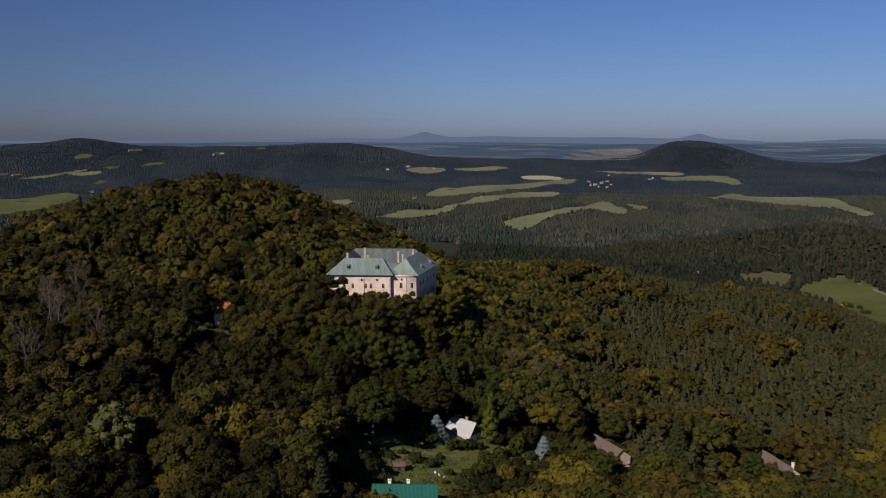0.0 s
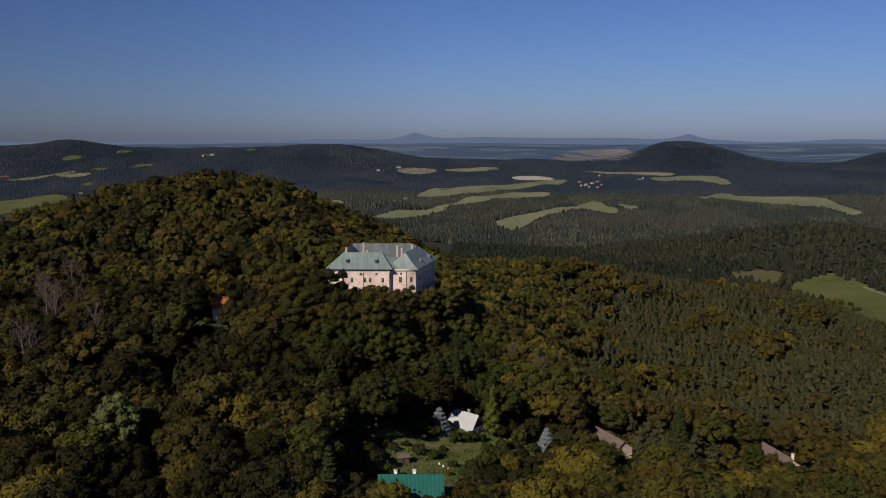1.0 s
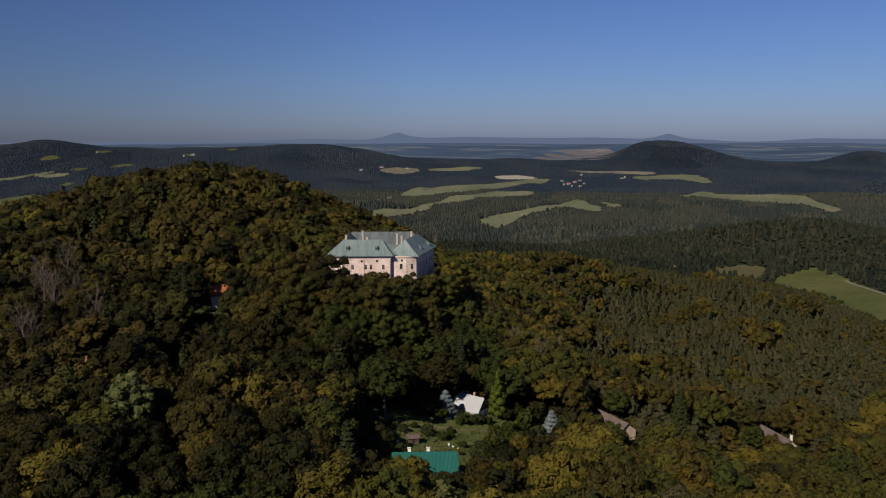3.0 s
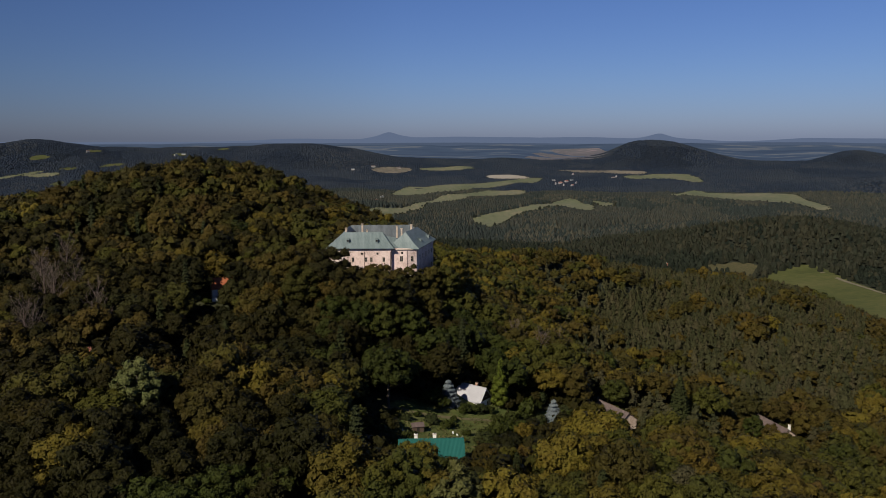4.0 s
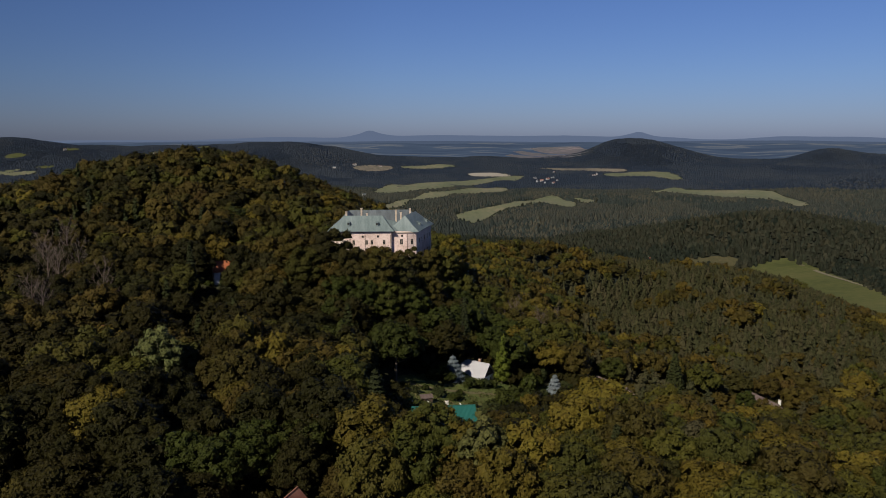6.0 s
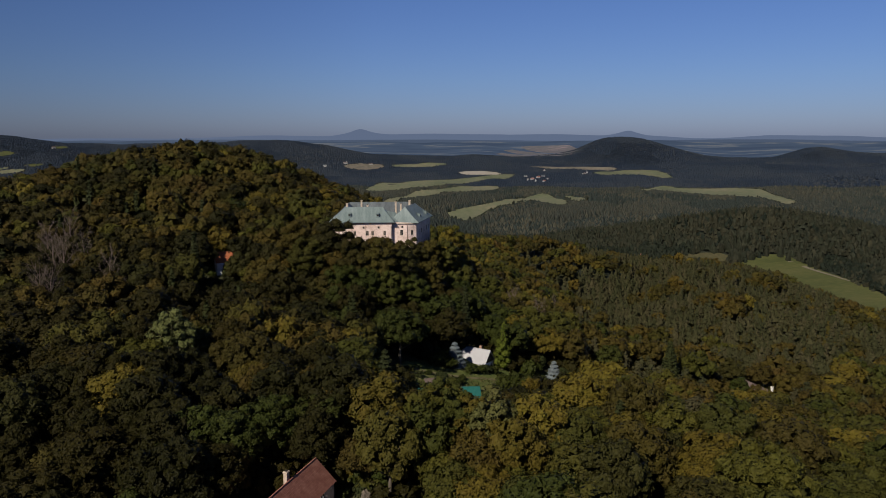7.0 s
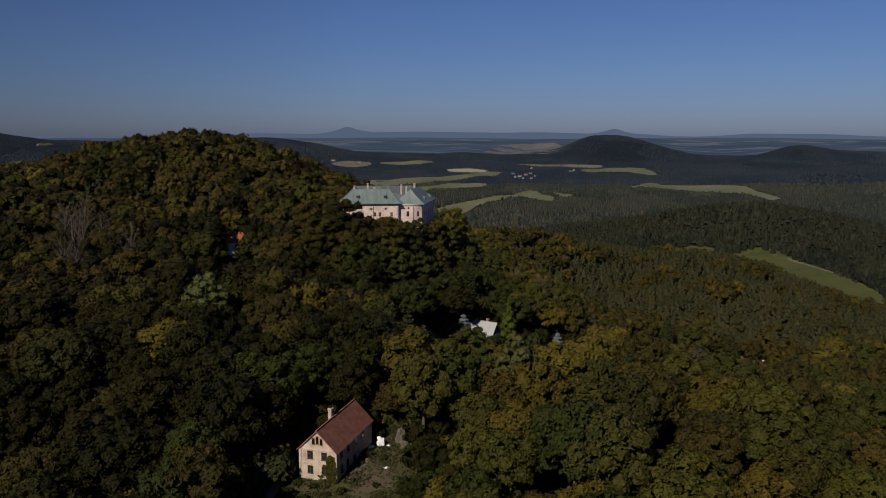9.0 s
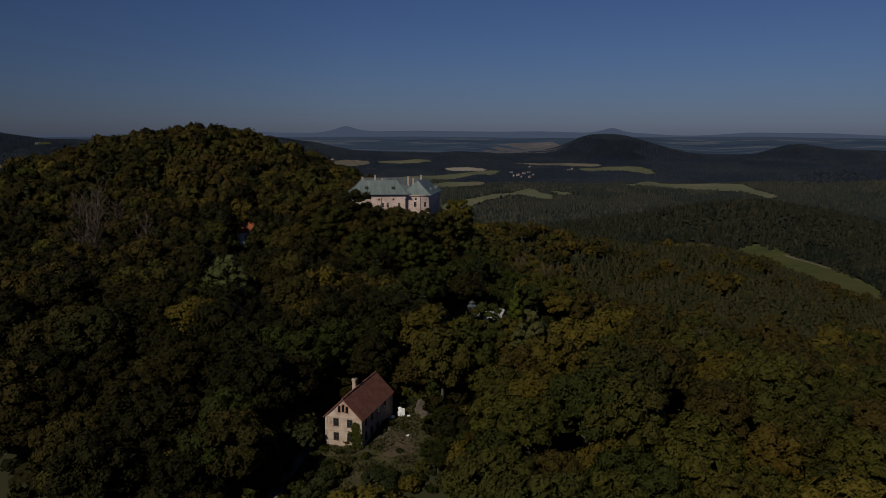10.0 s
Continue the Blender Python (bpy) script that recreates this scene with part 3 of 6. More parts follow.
def crown_pine(rng, h, r, count, level, cards, size, crumple=0.15):
    """A tapering crown of flat uneven tufts of needles high on the stem."""
    u = (np.arange(count) + rng.uniform(0, 0.6, count)) / count
    a = np.arange(count) * 2.39996 + rng.uniform(0, 6.28)
    reach = r * (0.70 * (1 - u ** 1.6) + 0.03)
    c = np.stack([np.cos(a) * reach, np.sin(a) * reach, h * (0.50 + 0.46 * u)], 1)
    q = r * (0.50 - 0.20 * u) * rng.uniform(0.8, 1.2, count)
    rad = np.stack([q, q, q * 0.62], 1)
    c = np.vstack([c, [[0, 0, 0.66 * h]]])
    rad = np.vstack([rad, [[0.45 * r, 0.45 * r, 0.24 * h]]])
    return leaf_masses(rng, c, rad, level, crumple, cards, size, 0.40 * h)


def crown_tiers(rng, h, r, tiers, sides=8):
    """A young or far conifer: stacked ragged skirts of branches up to a pointed tip."""
    vs, fs, o = [], [], 0
    for k in range(tiers):
        u = k / tiers
        z0, z1 = h * (0.30 + 0.62 * u), h * min(1.0, 0.30 + 0.62 * (u + 1.9 / tiers))
        a = (np.arange(sides) + rng.uniform(-0.25, 0.25, sides)) * 2 * math.pi / sides + k
        q = r * (1 - 0.80 * u) * np.where(np.arange(sides) % 2, 0.62, 1.05) * rng.uniform(0.75, 1.2, sides)
        ring = np.stack([np.cos(a) * q, np.sin(a) * q, z0 - 0.10 * q + rng.normal(0, 0.02 * h, sides)], 1)
        vs += [ring, [[rng.normal(0, 0.06 * r), rng.normal(0, 0.06 * r), z1]]]
        fs += [(o + i, o + (i + 1) % sides, o + sides) for i in range(sides)]
        o += sides + 1
    return np.vstack(vs), np.array(fs)


def crown_column(rng, h, r, n, size):
    u = (np.arange(30) + 0.5) / 30
    a = np.arange(30) * 2.39996
    rr = r * (0.25 + 0.75 * np.sin(np.clip(u * 1.1 + 0.2, 0, 1) * math.pi) ** 0.7)
    c = np.stack([np.cos(a) * rr * 0.5, np.sin(a) * rr * 0.5, h * (0.06 + 0.89 * u)], 1)
    rad = np.stack([rr * 0.55, rr * 0.55, np.full(30, 0.075 * h)], 1) * rng.uniform(0.85, 1.15, (30, 1))
    return leaf_masses(rng, c, rad, 1, 0.14, n, size, 0.0)


def stem(points, radii, sides=6):
    """A tapering limb through the points, as vertices and quads."""
    v, f = [], []
    pts = [Vector(p) for p in points]
    for i, (p, r) in enumerate(zip(pts, radii)):
        d = (pts[min(i + 1, len(pts) - 1)] - pts[max(i - 1, 0)]).normalized()
        a = d.orthogonal().normalized()
        b = d.cross(a)
        for k in range(sides):
            t = 2 * math.pi * k / sides
            v.append(tuple(p + (a * math.cos(t) + b * math.sin(t)) * r))
    for i in range(len(pts) - 1):
        for k in range(sides):
            f.append((i * sides + k, i * sides + (k + 1) % sides, (i + 1) * sides + (k + 1) % sides, (i + 1) * sides + k))
    return np.array(v), np.array(f)


def joined(pieces):
    vs, fs, o = [], [], 0
    for v, f in pieces:
        vs.append(v)
        fs.append(f + o)
        o += len(v)
    return np.vstack(vs), np.vstack(fs)


def trunk_limbs(rng, h, r, limbs=5, thick=0.026, top=0.8):
    ps = [stem([(0, 0, -0.8), (rng.normal(0, .1), rng.normal(0, .1), h * 0.3), (rng.normal(0, .2), rng.normal(0, .2), h * 0.55), (0, 0, h * top)], [h * thick * 1.25, h * thick, h * thick * 0.7, 0.03])]
    for k in range(limbs):
        a, z = k * 2.4 + rng.uniform(-.3, .3), h * (0.30 + 0.30 * k / max(limbs, 1))
        ps.append(stem([(0, 0, z), (math.cos(a) * r * 0.4, math.sin(a) * r * 0.4, z + h * 0.09), (math.cos(a) * r * 0.75, math.sin(a) * r * 0.75, z + h * 0.2)], [h * 0.012, h * 0.008, 0.02], 5))
    return joined(ps)


def bare_branches(rng, h, r, limbs=16):
    """Leafless limbs that fork into many thin twigs."""
    ps = []
    for k in range(limbs):
        a, z = k * 2.4 + rng.uniform(-.4, .4), h * (0.25 + 0.55 * k / limbs)
        reach = r * (1.05 - 0.6 * k / limbs)
        e = Vector((math.cos(a) * reach, math.sin(a) * reach, z + h * rng.uniform(0.14, 0.28)))
        m = Vector((0, 0, z)).lerp(e, 0.5) + Vector((0, 0, -0.2))
        ps.append(stem([(0, 0, z), m, e], [0.10, 0.07, 0.03], 4))
        for j in range(7):
            q = Vector((0, 0, z)).lerp(e, 0.35 + 0.09 * j)
            w = q + Vector(rng.normal(0, 0.8, 3)) + Vector((math.cos(a) * 0.5, math.sin(a) * 0.5, 1.1))
            ps.append(stem([q, w], [0.045, 0.02], 3))
            for _ in range(2):
                ps.append(stem([q.lerp(w, 0.6), w + Vector(rng.normal(0, 0.5, 3)) + Vector((0, 0, 0.4))], [0.03, 0.015], 3))
    return joined(ps)


def tree_model(kind, rng, h, r, n, size, mat, bark=None, limbs=5):
    """The two meshes of a tree: trunk and crown."""
    if kind == "broad":
        v, f = crown_broadleaf(rng, h, r, n, 1, int(9.5 * r * r / size ** 2) + 500, size)
    elif kind == "conifer":
        v, f = crown_conifer(rng, h, r, n, size)
    elif kind == "pine":
        v, f = crown_pine(rng, h, r, n, 1, 1400, size)
    elif kind == "column":
        v, f = crown_column(rng, h, r, n, size)
    tv, tf = trunk_limbs(rng, h, r, limbs if kind in ("broad", "pine") else 0, 0.016 if kind == "column" else 0.02, 0.9 if kind != "broad" else 0.75)
    return mesh_np("trunk", tv, tf, [bark or M_BARK], True), mesh_np("crown", v, f, [mat])


def plant(models, name, x, y, turn, size, label, group, category="tree", sink=0.2):
    ob = empty(name, pose(x, y, height(x, y) - sink, 0, 0, turn) @ Matrix.Diagonal((*size, 1)), label, category, group)
    share("trunk", models[0], ob, Matrix())
    share("crown", models[1], ob, Matrix())
    return ob


rng = np.random.default_rng(7)
N_HI, S_HI = 28, 0.46         # leaf masses of a crown, and the size of its loose clumps
BROAD = [tree_model("broad", rng, 17, 6.0 + 0.9 * (i % 3), N_HI + 4 * (i % 3), S_HI, M_GREEN if i < 3 else M_BEECH) for i in range(6)]
SHADE_DARK = [tree_model("broad", rng, 17, 6.6 + 0.9 * i, N_HI + 5 * i, S_HI, M_SHADE_DARK) for i in range(2)]
LUSH = [tree_model("broad", rng, 17, 6.9, N_HI, S_HI, M_LUSH) for i in range(2)]
AUTUMN = [tree_model("broad", rng, 16, 5.4, N_HI, S_HI, M_AUTUMN) for i in range(2)]
SPRUCE = [tree_model("conifer", rng, 18, 3.6, 1300, 0.9, M_SPRUCE) for i in range(2)]
PINE = [tree_model("pine", rng, 17, 4.4, 16, 0.5, M_PINE, M_PINEBARK) for i in range(2)]

WEDGE = [-40.0, 46.0]       # bearings between which the land is wooded


def wood_places(s0, s1, gap):
    """Jittered places on rings round the flight; gap: the distance between trees at a distance s."""
    xs, ys, ss = [], [], []
    s = s0
    while s < s1:
        g = gap(s)
        n = max(1, int(radians(WEDGE[1] - WEDGE[0]) * s / g))
        a = np.radians(WEDGE[0]) + (np.arange(n) + rng.uniform(-0.36, 0.36, n) + 0.5 * rng.uniform()) * g / s
        d = s + rng.uniform(-0.36, 0.36, n) * g
        xs.append(PLAN[0] + d * np.sin(a))
        ys.append(PLAN[1] + d * np.cos(a))
        ss.append(d)
        s += g * 0.9
    return np.concatenate(xs), np.concatenate(ys), np.concatenate(ss)


def fray(s, other):
    """Woods run unevenly into the fields far off."""
    return np.where(s > 700, 7 * np.sin(other * 0.31 + s * 0.17) * (s > 1200) + rng.normal(0, 3.0, len(s)), 0.0)


def keep_clear(x, y, margin_polys):
    ok = np.ones(len(x), bool)
    s = np.hypot(x, y)
    x, y = x + fray(s, y), y + fray(s, x)
    for p in margin_polys:
        lo, hi = np.min(p, 0), np.max(p, 0)
        near = (x > lo[0]) & (x < hi[0]) & (y > lo[1]) & (y < hi[1])
        ok[near] &= ~inside(p, x[near], y[near])
    return ok


def circle(x, y, r):
    return np.array([(x + r * math.cos(k * 0.524), y + r * math.sin(k * 0.524)) for k in range(12)])


# ground kept free by the buildings and by the trees that are planted singly
# farmsteads and villages in the valley: plan place, turn, length, roof (0 red, 1 brown, 2 grey)
FAR_HOUSES = [(633, 3167, 20, 14, 2), (611, 3012, 60, 12, 1), (633, 3028, 10, 15, 0), (633, 2963, 80, 12, 1), (674, 3097, 30, 16, 0), (729, 3241, 15, 14, 2), (786, 3461, 70, 20, 0), (662, 2936, 40, 13, 0), (909, 3207, 20, 16, 1), (937, 3261, 75, 15, 2), (697, 3018, 50, 12, 1),
              (-132, 2388, 15, 12, 1), (-110, 2365, 70, 11, 0), (-97, 2506, 25, 13, 2), (-265, 3494, 5, 16, 2), (-173, 3600, 12, 20, 1), (-49, 3631, 10, 18, 1)]
FAR_HOUSES += [(-1271, 2636, 25, 15, 2), (-1109, 3565, 60, 18, 2), (-1080, 3587, 10, 18, 2), (-1482, 3476, 40, 14, 1), (-1747, 2898, 60, 42, 0), (-1701, 2915, 60, 36, 0), (423, 1196, 20, 16, 0), (534, 952, 45, 13, 0), (248, 1398, 30, 11, 1)]
KEEP = CLEAR + [circle(a, b - 0.003 * b, 8 + 0.0022 * b) for a, b, *_ in FAR_HOUSES] + [np.array([(-55, 308), (-38, 307), (-18, 306), (-7, 312), (3, 344), (-6, 362), (-48, 361)]),
                circle(10, 249, 8), circle(-10, 188, 11), circle(62.5, 261, 9), circle(139, 285, 9), circle(-99, 313, 10), circle(-99, 303, 7), circle(-88, 296, 6), circle(-121, 243, 7), circle(123, 197, 8),
                circle(36, 246, 5), circle(31.5, 236, 6), circle(28, 229, 4), circle(0, 242, 4), circle(17.5, 250, 4), circle(-22, 224, 10), circle(-152, 279, 5), circle(-158, 284, 4), circle(-166, 322, 5), circle(-166, 300, 4), circle(-143, 243, 5), circle(-128, 260, 4), circle(93, 272, 5), circle(-45.5, 111, 9), circle(-56, 98, 7), circle(-53, 92, 6), circle(-59, 90, 6), circle(-17.5, 125.5, 5), circle(-12, 124.5, 4), circle(-82, 172, 5), circle(-39, 279, 6), circle(-28.5, 276, 6), circle(-18.5, 280, 5), circle(-7.4, 121.7, 5), circle(-15.5, 127, 4), circle(-28.7, 119.7, 3)]


def species(x, y):
    """Which tree grows at each place: 0 green, 1 mixed, 2 turning, 3 pine, 4 spruce, 5 darkened for shade."""
    u = rng.uniform(0, 1, len(x)) + 0.22 * lumps(x, y, 160, 6)
    right = x > 55 + 0.12 * (y - 250)
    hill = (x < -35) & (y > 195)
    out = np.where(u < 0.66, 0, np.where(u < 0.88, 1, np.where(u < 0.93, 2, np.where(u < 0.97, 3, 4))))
    # kind 5 prevails where shade should lie; its darkness is leaf colour
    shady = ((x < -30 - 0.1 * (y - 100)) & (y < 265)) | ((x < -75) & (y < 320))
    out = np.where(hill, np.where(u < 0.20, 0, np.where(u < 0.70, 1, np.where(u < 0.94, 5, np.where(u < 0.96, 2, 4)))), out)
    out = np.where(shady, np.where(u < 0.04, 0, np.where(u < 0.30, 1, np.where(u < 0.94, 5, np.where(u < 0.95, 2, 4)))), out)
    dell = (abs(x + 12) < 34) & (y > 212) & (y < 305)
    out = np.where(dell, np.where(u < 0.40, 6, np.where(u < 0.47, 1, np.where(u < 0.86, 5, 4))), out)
    return np.where(right & (y > 230), np.where(u < 0.15, 0, np.where(u < 0.48, 1, np.where(u < 0.53, 2, 3))), out)


# young or pruned growth: plan ellipse (x, y, half axes) and its share of full height
LOW_GROWTH = [(-6, 150, 24, 20, 0.62), (-8, 167, 18, 11, 0.42), (13, 186, 11, 22, 0.5), (30, 218, 24, 32, 0.50), (57, 238, 14, 21, 0.42), (129, 262, 19, 24, 0.42), (-101, 294, 6, 18, 0.3), (-116, 231, 9, 14, 0.35), (-91, 270, 9, 46, 0.44), (-28, 194, 9, 16, 0.55), (-42, 84, 24, 17, 0.32), (-25, 104, 7, 13, 0.45), (95, 240, 16, 20, 0.6), (111, 176, 13, 20, 0.42), (82, 138, 13, 24, 0.42)]


def stature(x, y):
    out = np.ones(np.shape(x))
    for a, b, ra, rb, k in LOW_GROWTH:
        out = np.where(((x - a) / ra) ** 2 + ((y - b) / rb) ** 2 < 1, np.minimum(out, k), out)
    return out


GAP = 10.5
S_NEAR, S_MID, S_FAR = 195.0, 345.0, 700.0
px, py, ps = wood_places(62, S_NEAR, lambda s: GAP)
ok = keep_clear(px, py, KEEP) & (py > 55)
px, py = px[ok], py[ok]
LABELS = ["leafy green broadleaf tree in the dense forest", "olive-green broadleaf tree in the dense forest", "broadleaf tree turning yellow-brown in the forest", "tall Scots pine with flat dark needle pads", "dark green spruce among the broadleaf trees", "broadleaf tree with forest shade put into its leaf colour", "lush green broadleaf tree in the hollow"]
NAMES = ["broadleaf_tree", "broadleaf_tree", "autumn_tree", "pine_tree", "spruce_tree", "broadleaf_tree", "broadleaf_tree"]
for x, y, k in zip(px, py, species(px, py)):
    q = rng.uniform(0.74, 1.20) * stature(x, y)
    pool = (BROAD[:3], BROAD[3:], AUTUMN, PINE, SPRUCE, SHADE_DARK, LUSH)[k]
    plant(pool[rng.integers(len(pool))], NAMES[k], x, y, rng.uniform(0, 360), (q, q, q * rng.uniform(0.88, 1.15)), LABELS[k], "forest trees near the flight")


def stands(x, y, size, seed):
    """Patches of woodland of one age and kind: two random numbers for the patch in which each place lies."""
    i, j = np.floor(x / size), np.floor(y / size)
    best, a, b = np.full(len(x), 1e9), np.zeros(len(x)), np.zeros(len(x))

    def dice(u, v, k):
        q = np.sin(u * 127.1 + v * 311.7 + k * 74.7 + seed) * 43758.5453
        return q - np.floor(q)
    for di in (-1, 0, 1):
        for dj in (-1, 0, 1):
            u, v = i + di, j + dj
            d = np.hypot((u + dice(u, v, 1)) * size - x, ((v + dice(u, v, 2)) * size - y) * 0.8)
            near = d < best
            best, a, b = np.where(near, d, best), np.where(near, dice(u, v, 3), a), np.where(near, dice(u, v, 4), b)
    return a, b


def forest(name, places, variants, mats_of, label, flat=None, smooth=False):
    """Many trees joined: variants are (vertices, quads) with their species; the tone differs from tree to tree."""
    x, y, kind, sc = places
    z = ground(x, y)
    patch, tall = stands(x + 40 * lumps(x, y, 150, 3), y + 40 * lumps(x, y, 130, 7), 170.0, 5)
    for k in np.unique(kind):
        vs, fs, ts, o = [], [], [], 0
        for i in np.flatnonzero(kind == k):
            pool = variants[k]
            v, f = pool[rng.integers(len(pool))]
            a = rng.uniform(0, 2 * math.pi)
            c, s_ = math.cos(a), math.sin(a)
            q = sc[i] * (rng.uniform(0.88, 1.14) if flat is None else rng.uniform(0.85, 1.15))
            w = np.empty_like(v)
            w[:, 0], w[:, 1] = (v[:, 0] * c - v[:, 1] * s_) * q + x[i], (v[:, 0] * s_ + v[:, 1] * c) * q + y[i]
            w[:, 2] = v[:, 2] * q * rng.uniform(0.9, 1.1) * (1.0 if flat is None else flat[i] * (0.6 + 0.7 * tall[i])) + z[i] - 0.3
            vs.append(w)
            fs.append(f + o)
            ts.append(np.full(len(v), rng.uniform(0, 1) if flat is None else min(0.98, max(0.02, patch[i] * 0.8 + 0.1 + rng.normal(0, 0.13)))))
            o += len(v)
        me = mesh_np(name, np.vstack(vs), np.vstack(fs), [mats_of[k]], smooth, None, np.concatenate(ts))
        tagged(new(name, me), label[k], "forest", kind="stuff")


MATS = {0: M_GREEN, 1: M_BEECH, 2: M_AUTUMN, 3: M_PINE, 4: M_SPRUCE, 5: M_SHADE_DARK, 6: M_LUSH}
WOODS = ["green broadleaf trees of the slope forest", "olive and brown broadleaf trees of the hill forest", "yellow-brown turning trees scattered through the forest", "dark pines covering the slope", "dark spruces scattered through the forest", "broadleaf trees with the slope's shade put into their leaf colour", "lush green broadleaf trees of the hollow"]
def pinewood(x, y):
    """Where close-set pines clothe the slope."""
    edge = 26 * lumps(x, y, 140, 9)
    slope = (x > 70 + 0.10 * (y - 300) + edge) & (y > 315 + edge) & (x > 0.30 * y - 40 + edge)
    return slope & (lumps(x, y, 110, 12) < 0.34)


mid = {0: [crown_broadleaf(rng, 17, 6.1 + 0.6 * i, 20, 1, 950, 0.80, 0.15) for i in range(4)]}
mid[1] = mid[2] = mid[5] = mid[6] = mid[0]
mid[3] = [joined([crown_tiers(rng, 13.5, 2.9, 4, 10), crown_pine(rng, 13.5, 3.3, 7, 1, 70, 0.8)]) for _ in range(4)]
mid[4] = [crown_conifer(rng, 18, 3.5, 260, 1.4) for _ in range(2)]
low = {0: [crown_broadleaf(rng, 16, 5.6 + 0.35 * i, 14, 1, 330, 0.92, 0.2) for i in range(6)]}
low[1] = low[2] = low[5] = low[6] = low[0]
low[3] = [joined([crown_tiers(rng, 12.6, 2.6 + 0.15 * i, 3, 8), crown_pine(rng, 12.8, 2.9, 3, 1, 14, 1.1)]) for i in range(6)]
low[4] = [crown_conifer(rng, 18, 3.4, 90, 2.0) for _ in range(2)]


def wood_belt(s0, s1, gap, models, pines):
    """The forest between two distances: either its close-set pinewoods or all the rest."""
    x, y, s = wood_places(s0, s1, lambda s: gap)
    ok = keep_clear(x, y, KEEP) & (pinewood(x, y) == pines) & on_spur(x, y, s)
    x, y = x[ok], y[ok]
    u = rng.uniform(0, 1, len(x)) + 0.25 * lumps(x, y, 90, 4)
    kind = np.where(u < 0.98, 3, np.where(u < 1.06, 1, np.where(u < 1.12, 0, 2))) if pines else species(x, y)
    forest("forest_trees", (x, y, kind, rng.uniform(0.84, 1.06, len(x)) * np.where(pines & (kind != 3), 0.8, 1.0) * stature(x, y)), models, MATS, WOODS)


def on_spur(x, y, s):
    """The warm mixed forest ends where the spur falls to the valley."""
    return (s < 700) | ((x > 0.3 * y) & (s < 965)) | ((x > 0.02 * y - 40) & (x < 0.44 * y + 30) & (s < 900 + 40 * lumps(x, y, 200, 2)))


wood_belt(S_NEAR, S_MID, GAP + 0.2, mid, False)
wood_belt(S_NEAR, S_MID, 6.4, mid, True)
WEDGE[:] = [-35.0, 41.5]
wood_belt(S_MID, 580.0, GAP - 0.2, low, False)
low[0] = [crown_broadleaf(rng, 16, 5.6 + 0.35 * i, 12, 1, 150, 1.25, 0.2) for i in range(6)]
low[1] = low[2] = low[5] = low[6] = low[0]
wood_belt(580.0, 970.0, GAP + 0.2, low, False)
wood_belt(S_MID, 970.0, 6.5, low, True)


def speck_crown(h, r, sides=6):
    """A tree too far off to show more than its dome: one uneven ring and a top."""
    t = np.arange(sides) * 2 * math.pi / sides + rng.uniform(0, 1)
    q = r * rng.uniform(0.8, 1.15, sides)
    v = np.vstack([np.stack([np.cos(t) * q, np.sin(t) * q, h * rng.uniform(-0.15, 0.25, sides)], 1), [[rng.normal(0, 0.15 * r), rng.normal(0, 0.15 * r), h]]])
    return v, np.array([(k, (k + 1) % sides, sides) for k in range(sides)])


def far_crown(h, r, sides=6):
    """A small far tree: a ragged dome of two uneven rings and a top, closed to the ground."""
    t = np.arange(sides) * 2 * math.pi / sides
    lo, hi = r * rng.uniform(0.80, 1.15, sides), r * rng.uniform(0.45, 0.90, sides)
    v = np.vstack([np.stack([np.cos(t) * lo, np.sin(t) * lo, np.full(sides, 0.05 * h)], 1),
                   np.stack([np.cos(t + 0.4) * hi, np.sin(t + 0.4) * hi, h * rng.uniform(0.52, 0.86, sides)], 1),
                   [[rng.normal(0, 0.2 * r), rng.normal(0, 0.2 * r), h]]])
    f = []
    for k in range(sides):
        j = (k + 1) % sides
        f += [(k, j, sides + k), (j, sides + j, sides + k), (sides + k, sides + j, 2 * sides)]
    return v, np.array(f)


# bushes and young trees that fill the gaps under the canopy
WEDGE[:] = [-40.0, 46.0]
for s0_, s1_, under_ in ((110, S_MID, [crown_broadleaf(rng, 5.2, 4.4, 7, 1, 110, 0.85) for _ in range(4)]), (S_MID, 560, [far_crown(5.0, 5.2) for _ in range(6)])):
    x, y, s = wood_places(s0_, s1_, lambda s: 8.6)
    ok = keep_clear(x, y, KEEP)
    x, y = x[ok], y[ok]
    # bushes on the low-x side take the shade-darkened leaf colour
    forest("undergrowth", (x, y, (x > 40 + 0.1 * y).astype(int), rng.uniform(0.8, 1.15, len(x))), {0: under_, 1: under_}, {0: M_SHADE_DARK, 1: M_BEECH}, ["undergrowth in shade-darkened leaf colour below the forest trees", "olive undergrowth below the forest trees"])
WEDGE[:] = [-35.0, 41.5]


def far_gap(s):
    return 6.4 + 0.0028 * (s - 700)


def sight_low(x, y, s, flat):
    """Woods stay low on the near side of a field, as grazed or young growth."""
    reach = 13.0 * s / 215.0
    out = flat.copy()
    for q in (0.35, 0.7, 1.0):
        k = q * reach / s
        ahead = ~keep_clear(x + (x - PLAN[0]) * k, y + (y - PLAN[1]) * k, CLEAR[:FIELD_COUNT])
        out = np.where(ahead, np.minimum(out, 0.50 * q ** 0.5), out)
    return out


